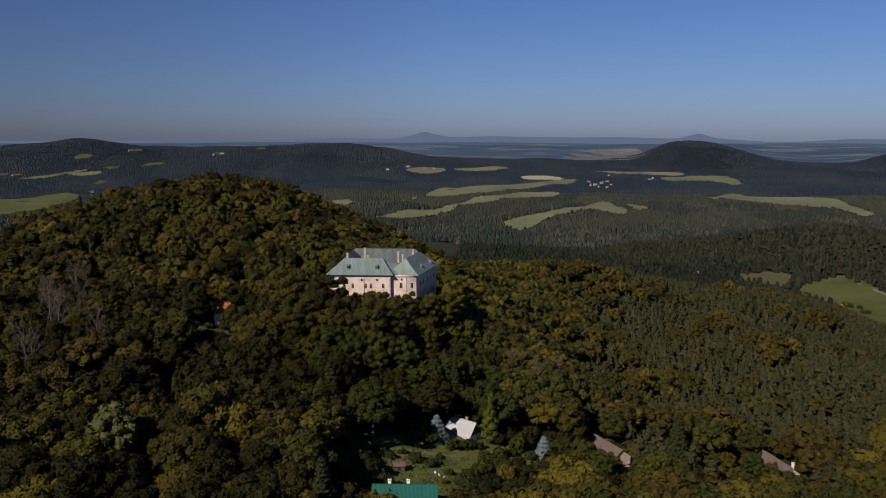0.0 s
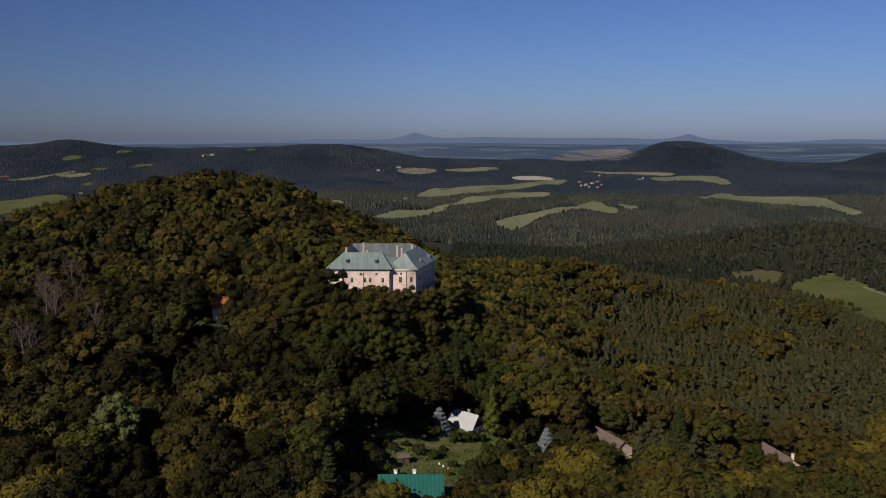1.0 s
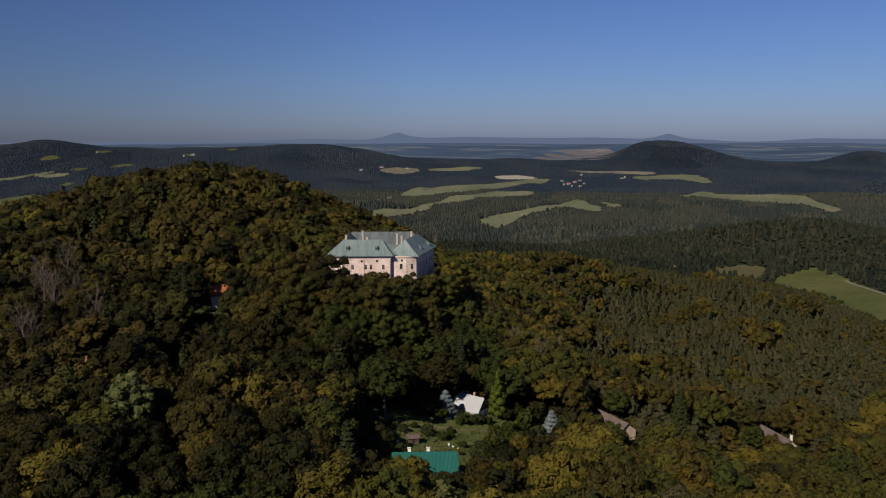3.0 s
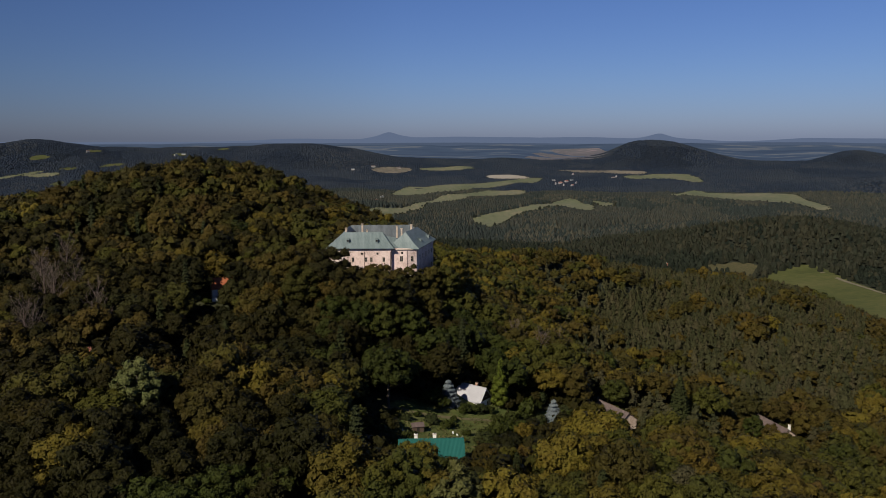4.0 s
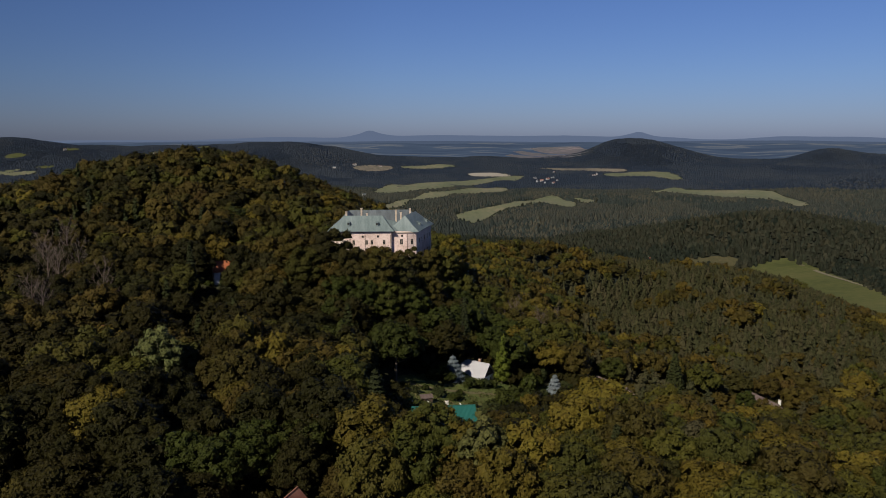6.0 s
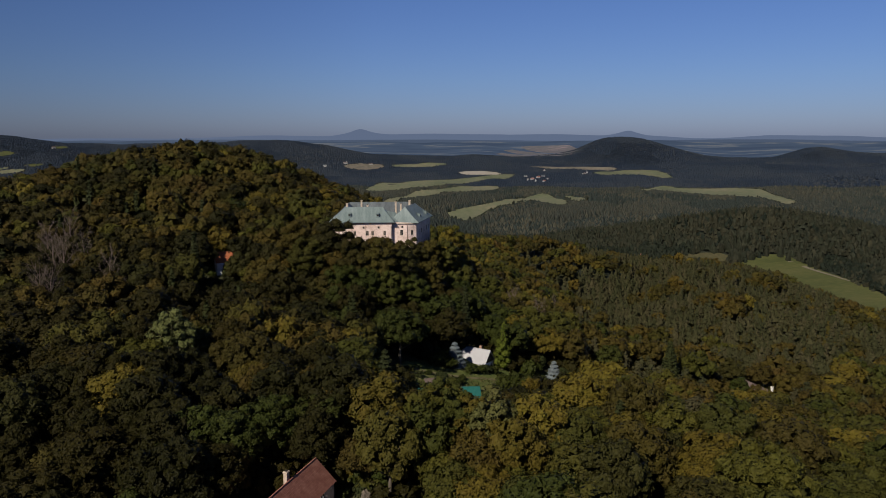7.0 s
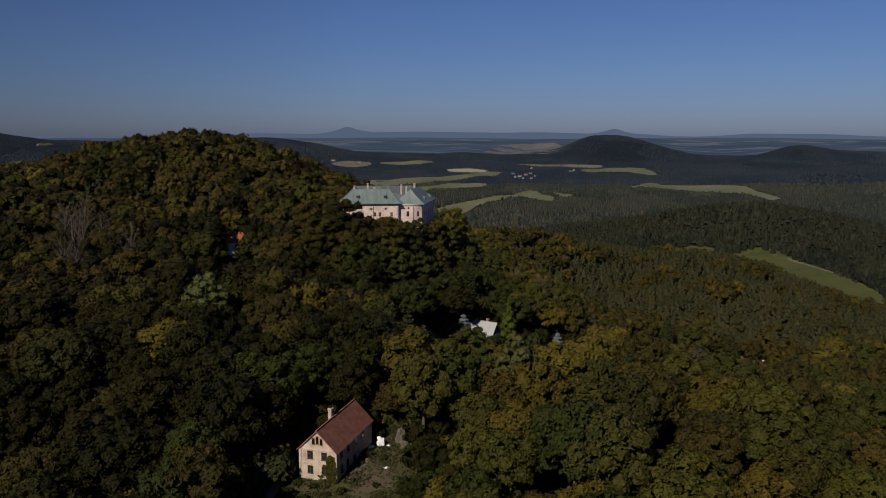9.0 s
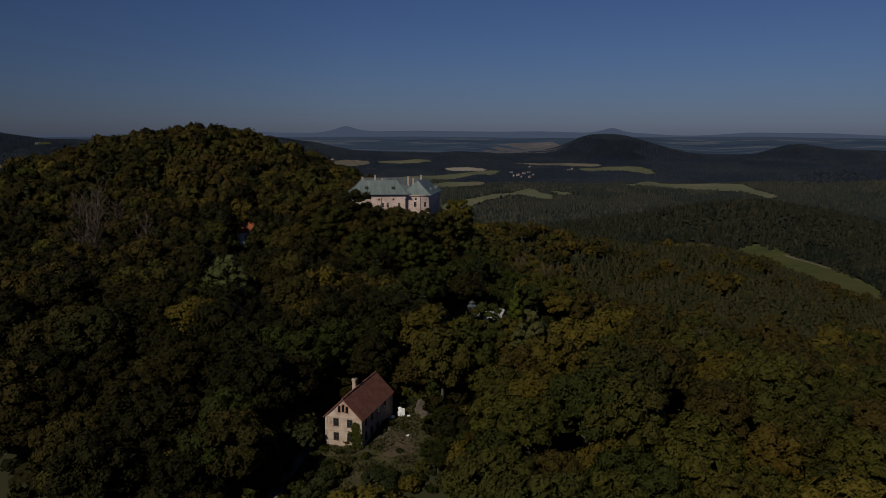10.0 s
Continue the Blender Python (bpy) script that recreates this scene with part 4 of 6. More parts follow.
WOOD_LABELS = ["dark woods covering the valley", "dark mixed woods between the far fields", "far country woods with haze blue put into their leaf colour"]
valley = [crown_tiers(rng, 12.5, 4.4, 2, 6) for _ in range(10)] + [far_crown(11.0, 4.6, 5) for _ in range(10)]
for s0_, s1_, models_, k_, mat_, smooth_ in ((S_FAR, 1500.0, valley, 0, M_FAR, False), (1500.0, 2800.0, [speck_crown(12.0, 5.6, 5) for _ in range(14)], 1, M_FARTHER_HAZED, False)):
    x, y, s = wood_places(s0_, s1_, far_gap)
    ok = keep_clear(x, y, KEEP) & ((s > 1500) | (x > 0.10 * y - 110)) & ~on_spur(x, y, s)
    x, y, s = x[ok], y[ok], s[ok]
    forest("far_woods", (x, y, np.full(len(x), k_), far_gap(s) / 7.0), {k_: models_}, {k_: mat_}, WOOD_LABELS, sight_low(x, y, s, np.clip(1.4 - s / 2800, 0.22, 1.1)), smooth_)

# farthest woods, their haze carried by the blue leaf colour
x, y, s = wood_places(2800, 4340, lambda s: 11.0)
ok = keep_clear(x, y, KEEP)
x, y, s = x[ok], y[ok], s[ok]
forest("far_woods", (x, y, np.full(len(x), 2), np.full(len(x), 1.45)), {2: [speck_crown(12.0, 5.8, 5) for _ in range(14)]}, {2: M_FARTHEST_HAZED}, WOOD_LABELS, sight_low(x, y, s, np.clip(1.45 - s / 2800, 0.34, 0.5)))


def hedgerows():
    """Trees and bushes along the edges of the far fields."""
    xs, ys = [], []
    for p in CLEAR[:FIELD_COUNT]:
        for a, b in zip(p, np.roll(p, -1, 0)):
            d = np.hypot(*(b - a))
            if d < 25 or rng.uniform() < 0.18:
                continue
            n = int(d / 8)
            f = (np.arange(n) + rng.uniform(-0.4, 0.4, n)) / max(n, 1)
            keep = lumps(f * 60 + a[0], f * 60 + a[1], 30, 4) > -0.25
            q = a + (b - a) * f[keep][:, None] + rng.normal(0, 3, (keep.sum(), 2))
            xs.append(q[:, 0])
            ys.append(q[:, 1])
    x, y = np.concatenate(xs), np.concatenate(ys)
    s = np.hypot(x - PLAN[0], y - PLAN[1])
    ok = s < 4200
    x, y, s = x[ok], y[ok], s[ok]
    forest("hedgerow_trees", (x, y, np.zeros(len(x), int), rng.uniform(0.55, 1.0, len(x))), {0: [far_crown(13, 4.2) for _ in range(6)]}, {0: M_FAR}, ["hedgerow trees along the edges of the fields"], np.clip(1.2 - s / 4200, 0.4, 0.8), True)


hedgerows()


# ---- distance ----
def distant_range(name, dist, base, peaks, material, label, seed):
    """A hazy far range: a long low ridge, drawn as its own hill-shaped strip. peaks: bearing, half width in degrees, height."""
    az = np.radians(np.arange(-60, 66, 0.25))
    deg = np.degrees(az)
    top = np.full(len(az), base, float)
    for b, w, h in peaks:
        top += h * np.exp(-((deg - b) / w) ** 2)
    top += 2.2 * lumps(deg * 40, deg * 0, 300, seed) + 1.0 * lumps(deg * 40, deg * 0, 70, seed + 1)
    rows = []
    for k, (dd, q) in enumerate(((0, 0.0), (14, 0.55), (26, 0.9), (34, 1.0), (60, 0.6))):
        rows.append(np.stack([PLAN[0] + (dist + dd) * np.sin(az), PLAN[1] + (dist + dd) * np.cos(az), 120 + (top - 120) * q], -1))
    v = np.concatenate(rows)
    n = len(az)
    f = np.array([(r * n + i, r * n + i + 1, (r + 1) * n + i + 1, (r + 1) * n + i) for r in range(4) for i in range(n - 1)])
    return tagged(new(name, mesh_np(name, v, f, [material], True)), label, "hills", kind="structure")


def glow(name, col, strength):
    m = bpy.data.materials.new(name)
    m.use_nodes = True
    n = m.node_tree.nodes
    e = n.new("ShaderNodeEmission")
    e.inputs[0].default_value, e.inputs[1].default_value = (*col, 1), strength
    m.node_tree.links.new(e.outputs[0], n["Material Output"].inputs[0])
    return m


def build_far_plain():
    """The plain between the last woods and the horizon, too far away to shift, glowing in the colour of haze."""
    d, az = np.array([4340, 4400, 4470, 4540, 4610, 4680, 4760, 4860.0]), np.radians(np.arange(-60, 66, 0.5))
    s, a = np.meshgrid(d, az, indexing="ij")
    x, y = PLAN[0] + s * np.sin(a), PLAN[1] + s * np.cos(a)
    v = np.stack([x, y, ground(x, y) - 1.0], -1).reshape(-1, 3)
    n = len(az)
    f = np.array([(r * n + i, r * n + i + 1, (r + 1) * n + i + 1, (r + 1) * n + i) for r in range(len(d) - 1) for i in range(n - 1)])[:, ::-1]
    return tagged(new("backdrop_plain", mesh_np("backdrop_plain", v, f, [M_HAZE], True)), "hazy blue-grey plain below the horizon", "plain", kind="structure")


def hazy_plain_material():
    # the haze over the plain is emitted colour, strips included
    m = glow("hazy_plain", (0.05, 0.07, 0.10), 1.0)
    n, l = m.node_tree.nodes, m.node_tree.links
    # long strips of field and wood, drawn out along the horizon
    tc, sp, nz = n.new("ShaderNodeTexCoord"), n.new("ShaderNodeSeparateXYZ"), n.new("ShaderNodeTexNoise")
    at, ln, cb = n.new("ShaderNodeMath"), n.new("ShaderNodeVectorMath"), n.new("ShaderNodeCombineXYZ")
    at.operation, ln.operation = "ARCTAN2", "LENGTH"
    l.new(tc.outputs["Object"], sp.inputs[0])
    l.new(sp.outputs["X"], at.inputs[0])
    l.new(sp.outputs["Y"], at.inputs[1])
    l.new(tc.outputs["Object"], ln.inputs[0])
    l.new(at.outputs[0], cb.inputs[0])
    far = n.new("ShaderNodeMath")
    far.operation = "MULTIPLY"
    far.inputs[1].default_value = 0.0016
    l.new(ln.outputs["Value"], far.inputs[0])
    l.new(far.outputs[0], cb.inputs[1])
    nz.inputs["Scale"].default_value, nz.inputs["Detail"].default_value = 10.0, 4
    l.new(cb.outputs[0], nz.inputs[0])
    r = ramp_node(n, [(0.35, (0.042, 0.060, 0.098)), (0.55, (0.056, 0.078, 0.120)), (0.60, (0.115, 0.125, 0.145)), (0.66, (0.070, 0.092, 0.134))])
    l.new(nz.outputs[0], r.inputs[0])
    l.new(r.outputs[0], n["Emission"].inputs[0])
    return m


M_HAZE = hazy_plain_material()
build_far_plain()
# self-glowing blues that stand for haze in front of the hills
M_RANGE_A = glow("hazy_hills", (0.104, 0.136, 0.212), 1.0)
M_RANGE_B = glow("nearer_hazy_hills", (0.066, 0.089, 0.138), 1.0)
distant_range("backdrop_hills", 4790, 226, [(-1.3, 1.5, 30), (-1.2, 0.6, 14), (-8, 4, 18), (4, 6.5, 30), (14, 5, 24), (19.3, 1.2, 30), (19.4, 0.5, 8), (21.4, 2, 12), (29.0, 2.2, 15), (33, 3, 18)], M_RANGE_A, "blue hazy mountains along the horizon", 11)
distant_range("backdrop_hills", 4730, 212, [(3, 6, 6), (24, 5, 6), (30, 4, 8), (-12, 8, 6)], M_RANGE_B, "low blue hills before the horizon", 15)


# ---- buildings ----
def wall_mat(name, lo, midc, hi, scale=0.25):
    return surface(name, [(0.28, lo), (0.5, midc), (0.68, hi)], scale, 0.9, bump=0.015, fine=8)


M_CASTLE = wall_mat("old_pink_plaster", (0.34, 0.24, 0.20), (0.64, 0.495, 0.44), (0.76, 0.63, 0.585), 0.22)
M_STONE = wall_mat("sandstone", (0.28, 0.22, 0.17), (0.42, 0.34, 0.27), (0.52, 0.44, 0.36), 0.5)
M_PLASTER = wall_mat("stained_cream_plaster", (0.26, 0.165, 0.12), (0.50, 0.39, 0.31), (0.64, 0.54, 0.45), 0.6)
M_WHITE = wall_mat("white_plaster", (0.55, 0.53, 0.50), (0.72, 0.70, 0.67), (0.80, 0.79, 0.77), 0.6)
M_FARWALL = wall_mat("greyed_white_plaster", (0.17, 0.165, 0.16), (0.25, 0.24, 0.225), (0.36, 0.345, 0.33), 0.3)
M_TIMBER = surface("dark_timber", [(0.3, (0.045, 0.03, 0.02)), (0.7, (0.10, 0.07, 0.05))], 1.5, 0.8, stretch=(0.2, 1, 6))
M_DARKGLASS = plain("window_glass", (0.02, 0.022, 0.025), 0.15)
M_FRAME = plain("window_frame_paint", (0.34, 0.29, 0.25), 0.7)
# flat dark colour in place of the shade inside openings and flues
M_OPENING_SHADE = plain("dark_opening", (0.02, 0.017, 0.014), 0.9)
M_REDSTONE = plain("brick_surround", (0.36, 0.19, 0.12), 0.9)


def seamed(name, stops, pitch, rough, metal=0.0, across=True, depth=0.02, scale=0.3, stretch=(1, 1, 1)):
    """Roofing with courses or standing seams at a real pitch."""
    m = surface(name, stops, scale, rough, metal, stretch=stretch)
    n, l = m.node_tree.nodes, m.node_tree.links
    wv = n.new("ShaderNodeTexWave")
    wv.wave_type, wv.bands_direction, wv.wave_profile = "BANDS", "Y" if across else "X", "SAW" if across else "SIN"
    wv.inputs["Scale"].default_value = 0.314 / pitch
    wv.inputs["Distortion"].default_value = 0.6
    tc = n.new("ShaderNodeTexCoord")
    l.new(tc.outputs["Object"], wv.inputs[0])
    bp = n.new("ShaderNodeBump")
    bp.inputs["Distance"].default_value = depth
    l.new(wv.outputs["Fac"], bp.inputs["Height"])
    l.new(bp.outputs[0], n["Principled BSDF"].inputs["Normal"])
    return m


M_COPPER = seamed("green_sheet_roof", [(0.28, (0.090, 0.120, 0.118)), (0.5, (0.140, 0.178, 0.176)), (0.72, (0.195, 0.232, 0.232))], 0.6, 0.55, 0.0, False, 0.02, 0.5, (1, 0.2, 0.2))
M_SLATE = seamed("blue_grey_sheet_roof", [(0.28, (0.045, 0.052, 0.058)), (0.5, (0.085, 0.098, 0.106)), (0.72, (0.14, 0.158, 0.168))], 0.6, 0.6, 0.0, False, 0.02, 0.5, (1, 0.2, 0.2))
M_TILE = seamed("red_roof_tiles", [(0.28, (0.1586, 0.0600, 0.0456)), (0.5, (0.2745, 0.1104, 0.0792)), (0.72, (0.3904, 0.1920, 0.1440))], 0.33, 0.85, 0.0, True, 0.08, 0.9)
M_ORANGE = seamed("orange_roof_tiles", [(0.3, (0.27, 0.08, 0.035)), (0.7, (0.38, 0.12, 0.05))], 0.33, 0.85)
M_BROWNROOF = seamed("brown_roof_slates", [(0.30, (0.058, 0.042, 0.039)), (0.5, (0.105, 0.077, 0.070)), (0.70, (0.160, 0.120, 0.108))], 0.4, 0.85, 0.0, True, 0.08, 1.1)
M_GREENROOF = seamed("green_sheet_metal", [(0.3, (0.013, 0.080, 0.068)), (0.7, (0.018, 0.102, 0.088))], 0.35, 0.4, 0.0, False, 0.03, 0.3)
M_GREYROOF = seamed("pale_grey_roof", [(0.3, (0.30, 0.295, 0.31)), (0.7, (0.38, 0.375, 0.39))], 0.4, 0.6, 0.0, True, 0.02, 0.4)


def slab(pts, thick, bm):
    """A roof plane with thickness below it; pts anticlockwise from above."""
    p = [Vector(q) for q in pts]
    n = (p[1] - p[0]).cross(p[2] - p[0]).normalized()
    hi = [bm.verts.new(q) for q in p]
    lo = [bm.verts.new(q - n * thick) for q in p]
    k = len(p)
    bm.faces.new(hi)
    bm.faces.new(lo[::-1])
    for i in range(k):
        bm.faces.new((lo[i], lo[(i + 1) % k], hi[(i + 1) % k], hi[i]))


def window(parent, x, z, w, h, face, mat_frame, arch=False):
    """A window on a wall of the parent. face: a matrix whose xz plane is the wall, -y outwards. The glass sits in a frame with a sill."""
    bm = bmesh.new()
    t = 0.09
    if arch:
        box_bm(-w / 2 - 0.12, w / 2 + 0.12, -0.03, 0.06, -0.05, h + 0.12, 0.03, bm=bm)
    for a, b, c, d in () if arch else ((-w / 2, -w / 2 + t, 0, h), (w / 2 - t, w / 2, 0, h), (-w / 2, w / 2, 0, t), (-w / 2, w / 2, h - t, h), (-t / 3, t / 3, 0, h), (-w / 2, w / 2, h * 0.58, h * 0.58 + t * 0.7)):
        box_bm(a, b, -0.05, 0.06, c, d, bm=bm)
    win = part("window", bm, mat_frame, parent, at=face @ Matrix.Translation((x, 0, z)))
    bm = bmesh.new()
    if arch:
        k = [(w / 2 * math.cos(i * math.pi / 6), h - w / 2 + w / 2 * math.sin(i * math.pi / 6)) for i in range(7)]
        vs = [bm.verts.new((a, -0.06, b)) for a, b in [(-w / 2, 0), (w / 2, 0)] + k]
        bm.faces.new(vs)
        bmesh.ops.solidify(bm, geom=bm.faces[:], thickness=0.02)
    else:
        box_bm(-w / 2 + 0.02, w / 2 - 0.02, -0.035, 0.03, 0.02, h - 0.02, bm=bm)
    part("pane", bm, M_DARKGLASS, win)
    part("sill", box_bm(-w / 2 - 0.1, w / 2 + 0.1, -0.14, 0.05, -0.1, -0.004), mat_frame, win)
    return win


def gable_house(name, m, length, width, eave, ridge, wall, roof, label, over=0.4, base=-2.0, chimneys=(), thick=0.16, chim_mat=None, group=""):
    """A house with its ridge along local x. m: pose at the floor's middle. chimneys: x, y, top height."""
    ob = empty(name, m, label, "house", group)
    L, W = length / 2, width / 2
    bm = bmesh.new()
    prof = [(-W, base), (W, base), (W, eave), (0, ridge - 0.12), (-W, eave)]
    a = [bm.verts.new((-L, y, z)) for y, z in prof]
    b = [bm.verts.new((L, y, z)) for y, z in prof]
    bm.faces.new(a)
    bm.faces.new(b[::-1])
    for i in range(5):
        bm.faces.new((a[i], b[i], b[(i + 1) % 5], a[(i + 1) % 5]))
    bmesh.ops.recalc_face_normals(bm, faces=bm.faces[:])
    part("wall", bm, wall, ob)
    k = (ridge - eave) / W
    o = over
    bm = bmesh.new()
    slab([(-L - o, -W - o, eave - k * o + thick), (L + o, -W - o, eave - k * o + thick), (L + o, 0, ridge + thick), (-L - o, 0, ridge + thick)], thick, bm)
    slab([(L + o, W + o, eave - k * o + thick), (-L - o, W + o, eave - k * o + thick), (-L - o, 0, ridge + thick), (L + o, 0, ridge + thick)], thick, bm)
    rf = part("roof", bm, roof, ob)
    part("ridge_cap", box_bm(-L - o, L + o, -0.14, 0.14, ridge + thick - 0.06, ridge + thick + 0.09, 0.03), roof, rf)
    for cx, cy, top in chimneys:
        ch = part("chimney", box_bm(-0.45, 0.45, -0.38, 0.38, eave, top, 0.03), chim_mat or M_WHITE, ob, "rendered chimney", at=Matrix.Translation((cx, cy, 0)))
        part("cap", box_bm(-0.55, 0.55, -0.48, 0.48, top - 0.28, top - 0.12, 0.02), M_STONE, ch)
        part("flue", box_bm(-0.28, 0.28, -0.22, 0.22, top - 0.02, top + 0.14), M_OPENING_SHADE, ch)
    return ob


def face_of(L, W, side):
    """The matrix of a wall: 'x-', 'x+', 'y-' or 'y+', with -y outwards and z up from the floor."""
    return {"y-": pose(0, -W, 0), "y+": pose(0, W, 0, 0, 0, 180), "x+": pose(L, 0, 0, 0, 0, 90), "x-": pose(-L, 0, 0, 0, 0, -90)}[side]


# castle: four wings with hipped roofs round a court
def hip_roof(bm, quad, z, top, inset, thick=0.25):
    """A hipped roof over four plan corners (anticlockwise from the front left), with its ridge along the first side."""
    a, b, c, d = [Vector((*q, 0)) for q in quad]
    l0, l1 = (a + d) / 2, (b + c) / 2
    u = (l1 - l0).normalized()
    r0, r1 = l0 + u * inset[0], l1 - u * inset[1]
    A, B, C, D = [Vector((p.x, p.y, z)) for p in (a, b, c, d)]
    R0, R1 = Vector((r0.x, r0.y, top)), Vector((r1.x, r1.y, top))

    def bell(p, q):
        """A point between eave and ridge, a little below the straight line: the roof flares at its foot."""
        w = p.lerp(q, 0.42)
        w.z -= 0.35
        return w
    eave = [bm.verts.new(p) for p in (A, B, C, D)]
    foot = [bm.verts.new(p - Vector((0, 0, thick))) for p in (A, B, C, D)]
    flare = [bm.verts.new(bell(p, q)) for p, q in ((A, R0), (B, R1), (C, R1), (D, R0))]
    ridge = [bm.verts.new(p) for p in (R0, R1)]
    for k in range(4):
        j = (k + 1) % 4
        bm.faces.new((foot[k], foot[j], eave[j], eave[k]))
        bm.faces.new((eave[k], eave[j], flare[j], flare[k]))
    bm.faces.new((flare[0], flare[1], ridge[1], ridge[0]))
    bm.faces.new((flare[1], flare[2], ridge[1]))
    bm.faces.new((flare[2], flare[3], ridge[0], ridge[1]))
    bm.faces.new((flare[3], flare[0], ridge[0]))
    bm.faces.new(foot[::-1])
    return R0, R1


CASTLE_EAVE, CASTLE_TOP, CASTLE_FOOT = 199.45, 206.2, 160.0


def build_castle():
    ob = empty("castle", pose(-26, 332, 172), "pale pink plastered castle with green hipped roofs above the trees", "castle")
    inv = Matrix.Translation((26, -332, -172))
    walls = [
        ("front_wing", [(-49.8, 312.8), (-22.8, 312.0), (-22.4, 325.0), (-49.2, 325.6)], "pink plastered front wing"),
        ("corner_wing", [(-22.6, 313.7), (-15.5, 313.4), (-11.6, 314.6), (-3.2, 343.2), (-15.0, 347.4), (-22.6, 326)], "pink plastered corner wing"),
        ("rear_wing", [(-49.0, 343.0), (-5.0, 342.6), (-8.5, 355.6), (-47.5, 356.4)], "pink plastered rear wing"),
        ("side_wing", [(-49.4, 325.0), (-37.4, 325.0), (-37.2, 344), (-48.8, 344)], "pink plastered side wing"),
    ]
    for name, poly, lab in walls:
        top = CASTLE_EAVE + (0.65 if name == "front_wing" else 0.0)
        bm = prism_bm(poly, CASTLE_FOOT, top)
        bm.transform(inv)
        w = part("wall", bm, M_CASTLE, ob, lab)
        bm = bmesh.new()
        n = len(poly)
        cx, cy = sum(p[0] for p in poly) / n, sum(p[1] for p in poly) / n
        grow = [(p[0] + 0.35 * math.copysign(1, p[0] - cx), p[1] + 0.35 * math.copysign(1, p[1] - cy)) for p in poly]
        prism_bm(grow, top - 0.55, top - 0.1, bm)
        bm.transform(inv)
        part("cornice", bm, M_STONE, w)
    roofs = [
        ([(-51.0, 311.8), (-21.6, 311.0), (-21.2, 326.2), (-50.4, 326.8)], (7.0, 5.2), CASTLE_TOP),
        ([(-10.6, 313.0), (-1.8, 343.6), (-15.5, 348.0), (-25.2, 316.2)], (5.0, 8.0), CASTLE_TOP - 0.1),
        ([(-3.6, 341.8), (-7.4, 356.8), (-48.6, 357.6), (-50.4, 342.0)], (0, 0), 0),
        ([(-50.4, 324.0), (-36.2, 324.0), (-36.0, 345), (-50.0, 345)], (0, 0), 0),
    ]
    for k, (quad, inset, top) in enumerate(roofs):
        bm = bmesh.new()
        if k == 2:
            hip_roof(bm, [(-50.4, 341.6), (-4.0, 341.4), (-7.4, 356.8), (-48.6, 357.6)], CASTLE_EAVE, CASTLE_TOP - 0.4, (7, 8))
        elif k == 3:
            hip_roof(bm, [(-36.2, 324.0), (-36.0, 345.5), (-50.0, 345.5), (-50.6, 324.0)], CASTLE_EAVE, CASTLE_TOP - 0.1, (0.5, 0.5))
        else:
            hip_roof(bm, quad, CASTLE_EAVE + (0.65 if k == 0 else 0.0), top, inset)
        bm.transform(inv)
        part("roof", bm, M_COPPER if k < 2 else M_SLATE, ob, "weathered green sheet-metal hipped roof" if k < 2 else "darker blue-grey sheet-metal roof round the court")
    # the low saddle of roof between the front wing and the corner wing
    bm = bmesh.new()
    slab([(-24.5, 312.6, CASTLE_EAVE + 0.5), (-18.6, 315.6, CASTLE_EAVE + 0.15), (-20.8, 321.5, 203.4), (-27.5, 319.0, 204.8)], 0.2, bm)
    slab([(-27.5, 319.0, 204.8), (-20.8, 321.5, 203.4), (-21.5, 328.0, CASTLE_EAVE), (-27.0, 326.5, CASTLE_EAVE)], 0.2, bm)
    bm.transform(inv)
    part("roof", bm, M_COPPER, ob, "weathered green sheet-metal roof over the recess")
    # windows: on the front wing, then on the corner wing
    front = inv @ pose(-36.3, 312.4, 0, 0, 0, -1.7)
    for x in (-43.3, -39.4, -33.7, -31.4, -26.0):
        window(ob, x + 36.3, 194.0, 1.15, 2.0, front, M_STONE)
        if x in (-43.3, -39.4, -31.4, -26.0):
            window(ob, x + 36.3 + 0.3, 188.2, 1.15, 2.1, front, M_STONE)
    corner = inv @ pose(-19.0, 313.55, 0, 0, 0, -2.4)
    chamfer = inv @ pose(-13.5, 314.0, 0, 0, 0, 17.1)
    window(ob, 0.7, 193.8, 1.35, 2.4, corner, M_STONE)
    window(ob, 0.7, 186.0, 1.3, 2.3, corner, M_STONE)
    window(ob, -0.1, 193.8, 1.2, 2.3, chamfer, M_STONE)
    window(ob, -0.1, 186.0, 1.2, 2.3, chamfer, M_STONE)
    side = inv @ pose(-7.4, 328.9, 0, 0, 0, 73.6)
    for x in (-9.5, -4.5, 1.0, 6.5, 11):
        for z in (193.6, 187.0, 180.5):
            window(ob, x, z, 1.2, 2.2, side, M_STONE)
    # small loft openings under the eave
    for f, x in ((front, -6.0), (front, 0.9), (front, 7.6), (corner, 1.0)):
        part("loft_opening", box_bm(-0.42, 0.42, -0.05, 0.08, 197.15, 198.05), M_OPENING_SHADE, ob, at=f @ Matrix.Translation((x, 0, 0)))
    # drainpipe and buttress shade edges
    for f, x in ((front, 1.9), (front, 13.2), (corner, 3.2)):
        bm = bmesh.new()
        bmesh.ops.create_cone(bm, cap_ends=True, segments=8, radius1=0.09, radius2=0.09, depth=26)
        part("drainpipe", bm, M_TIMBER, ob, at=f @ Matrix.Translation((x, -0.14, 185.5)))
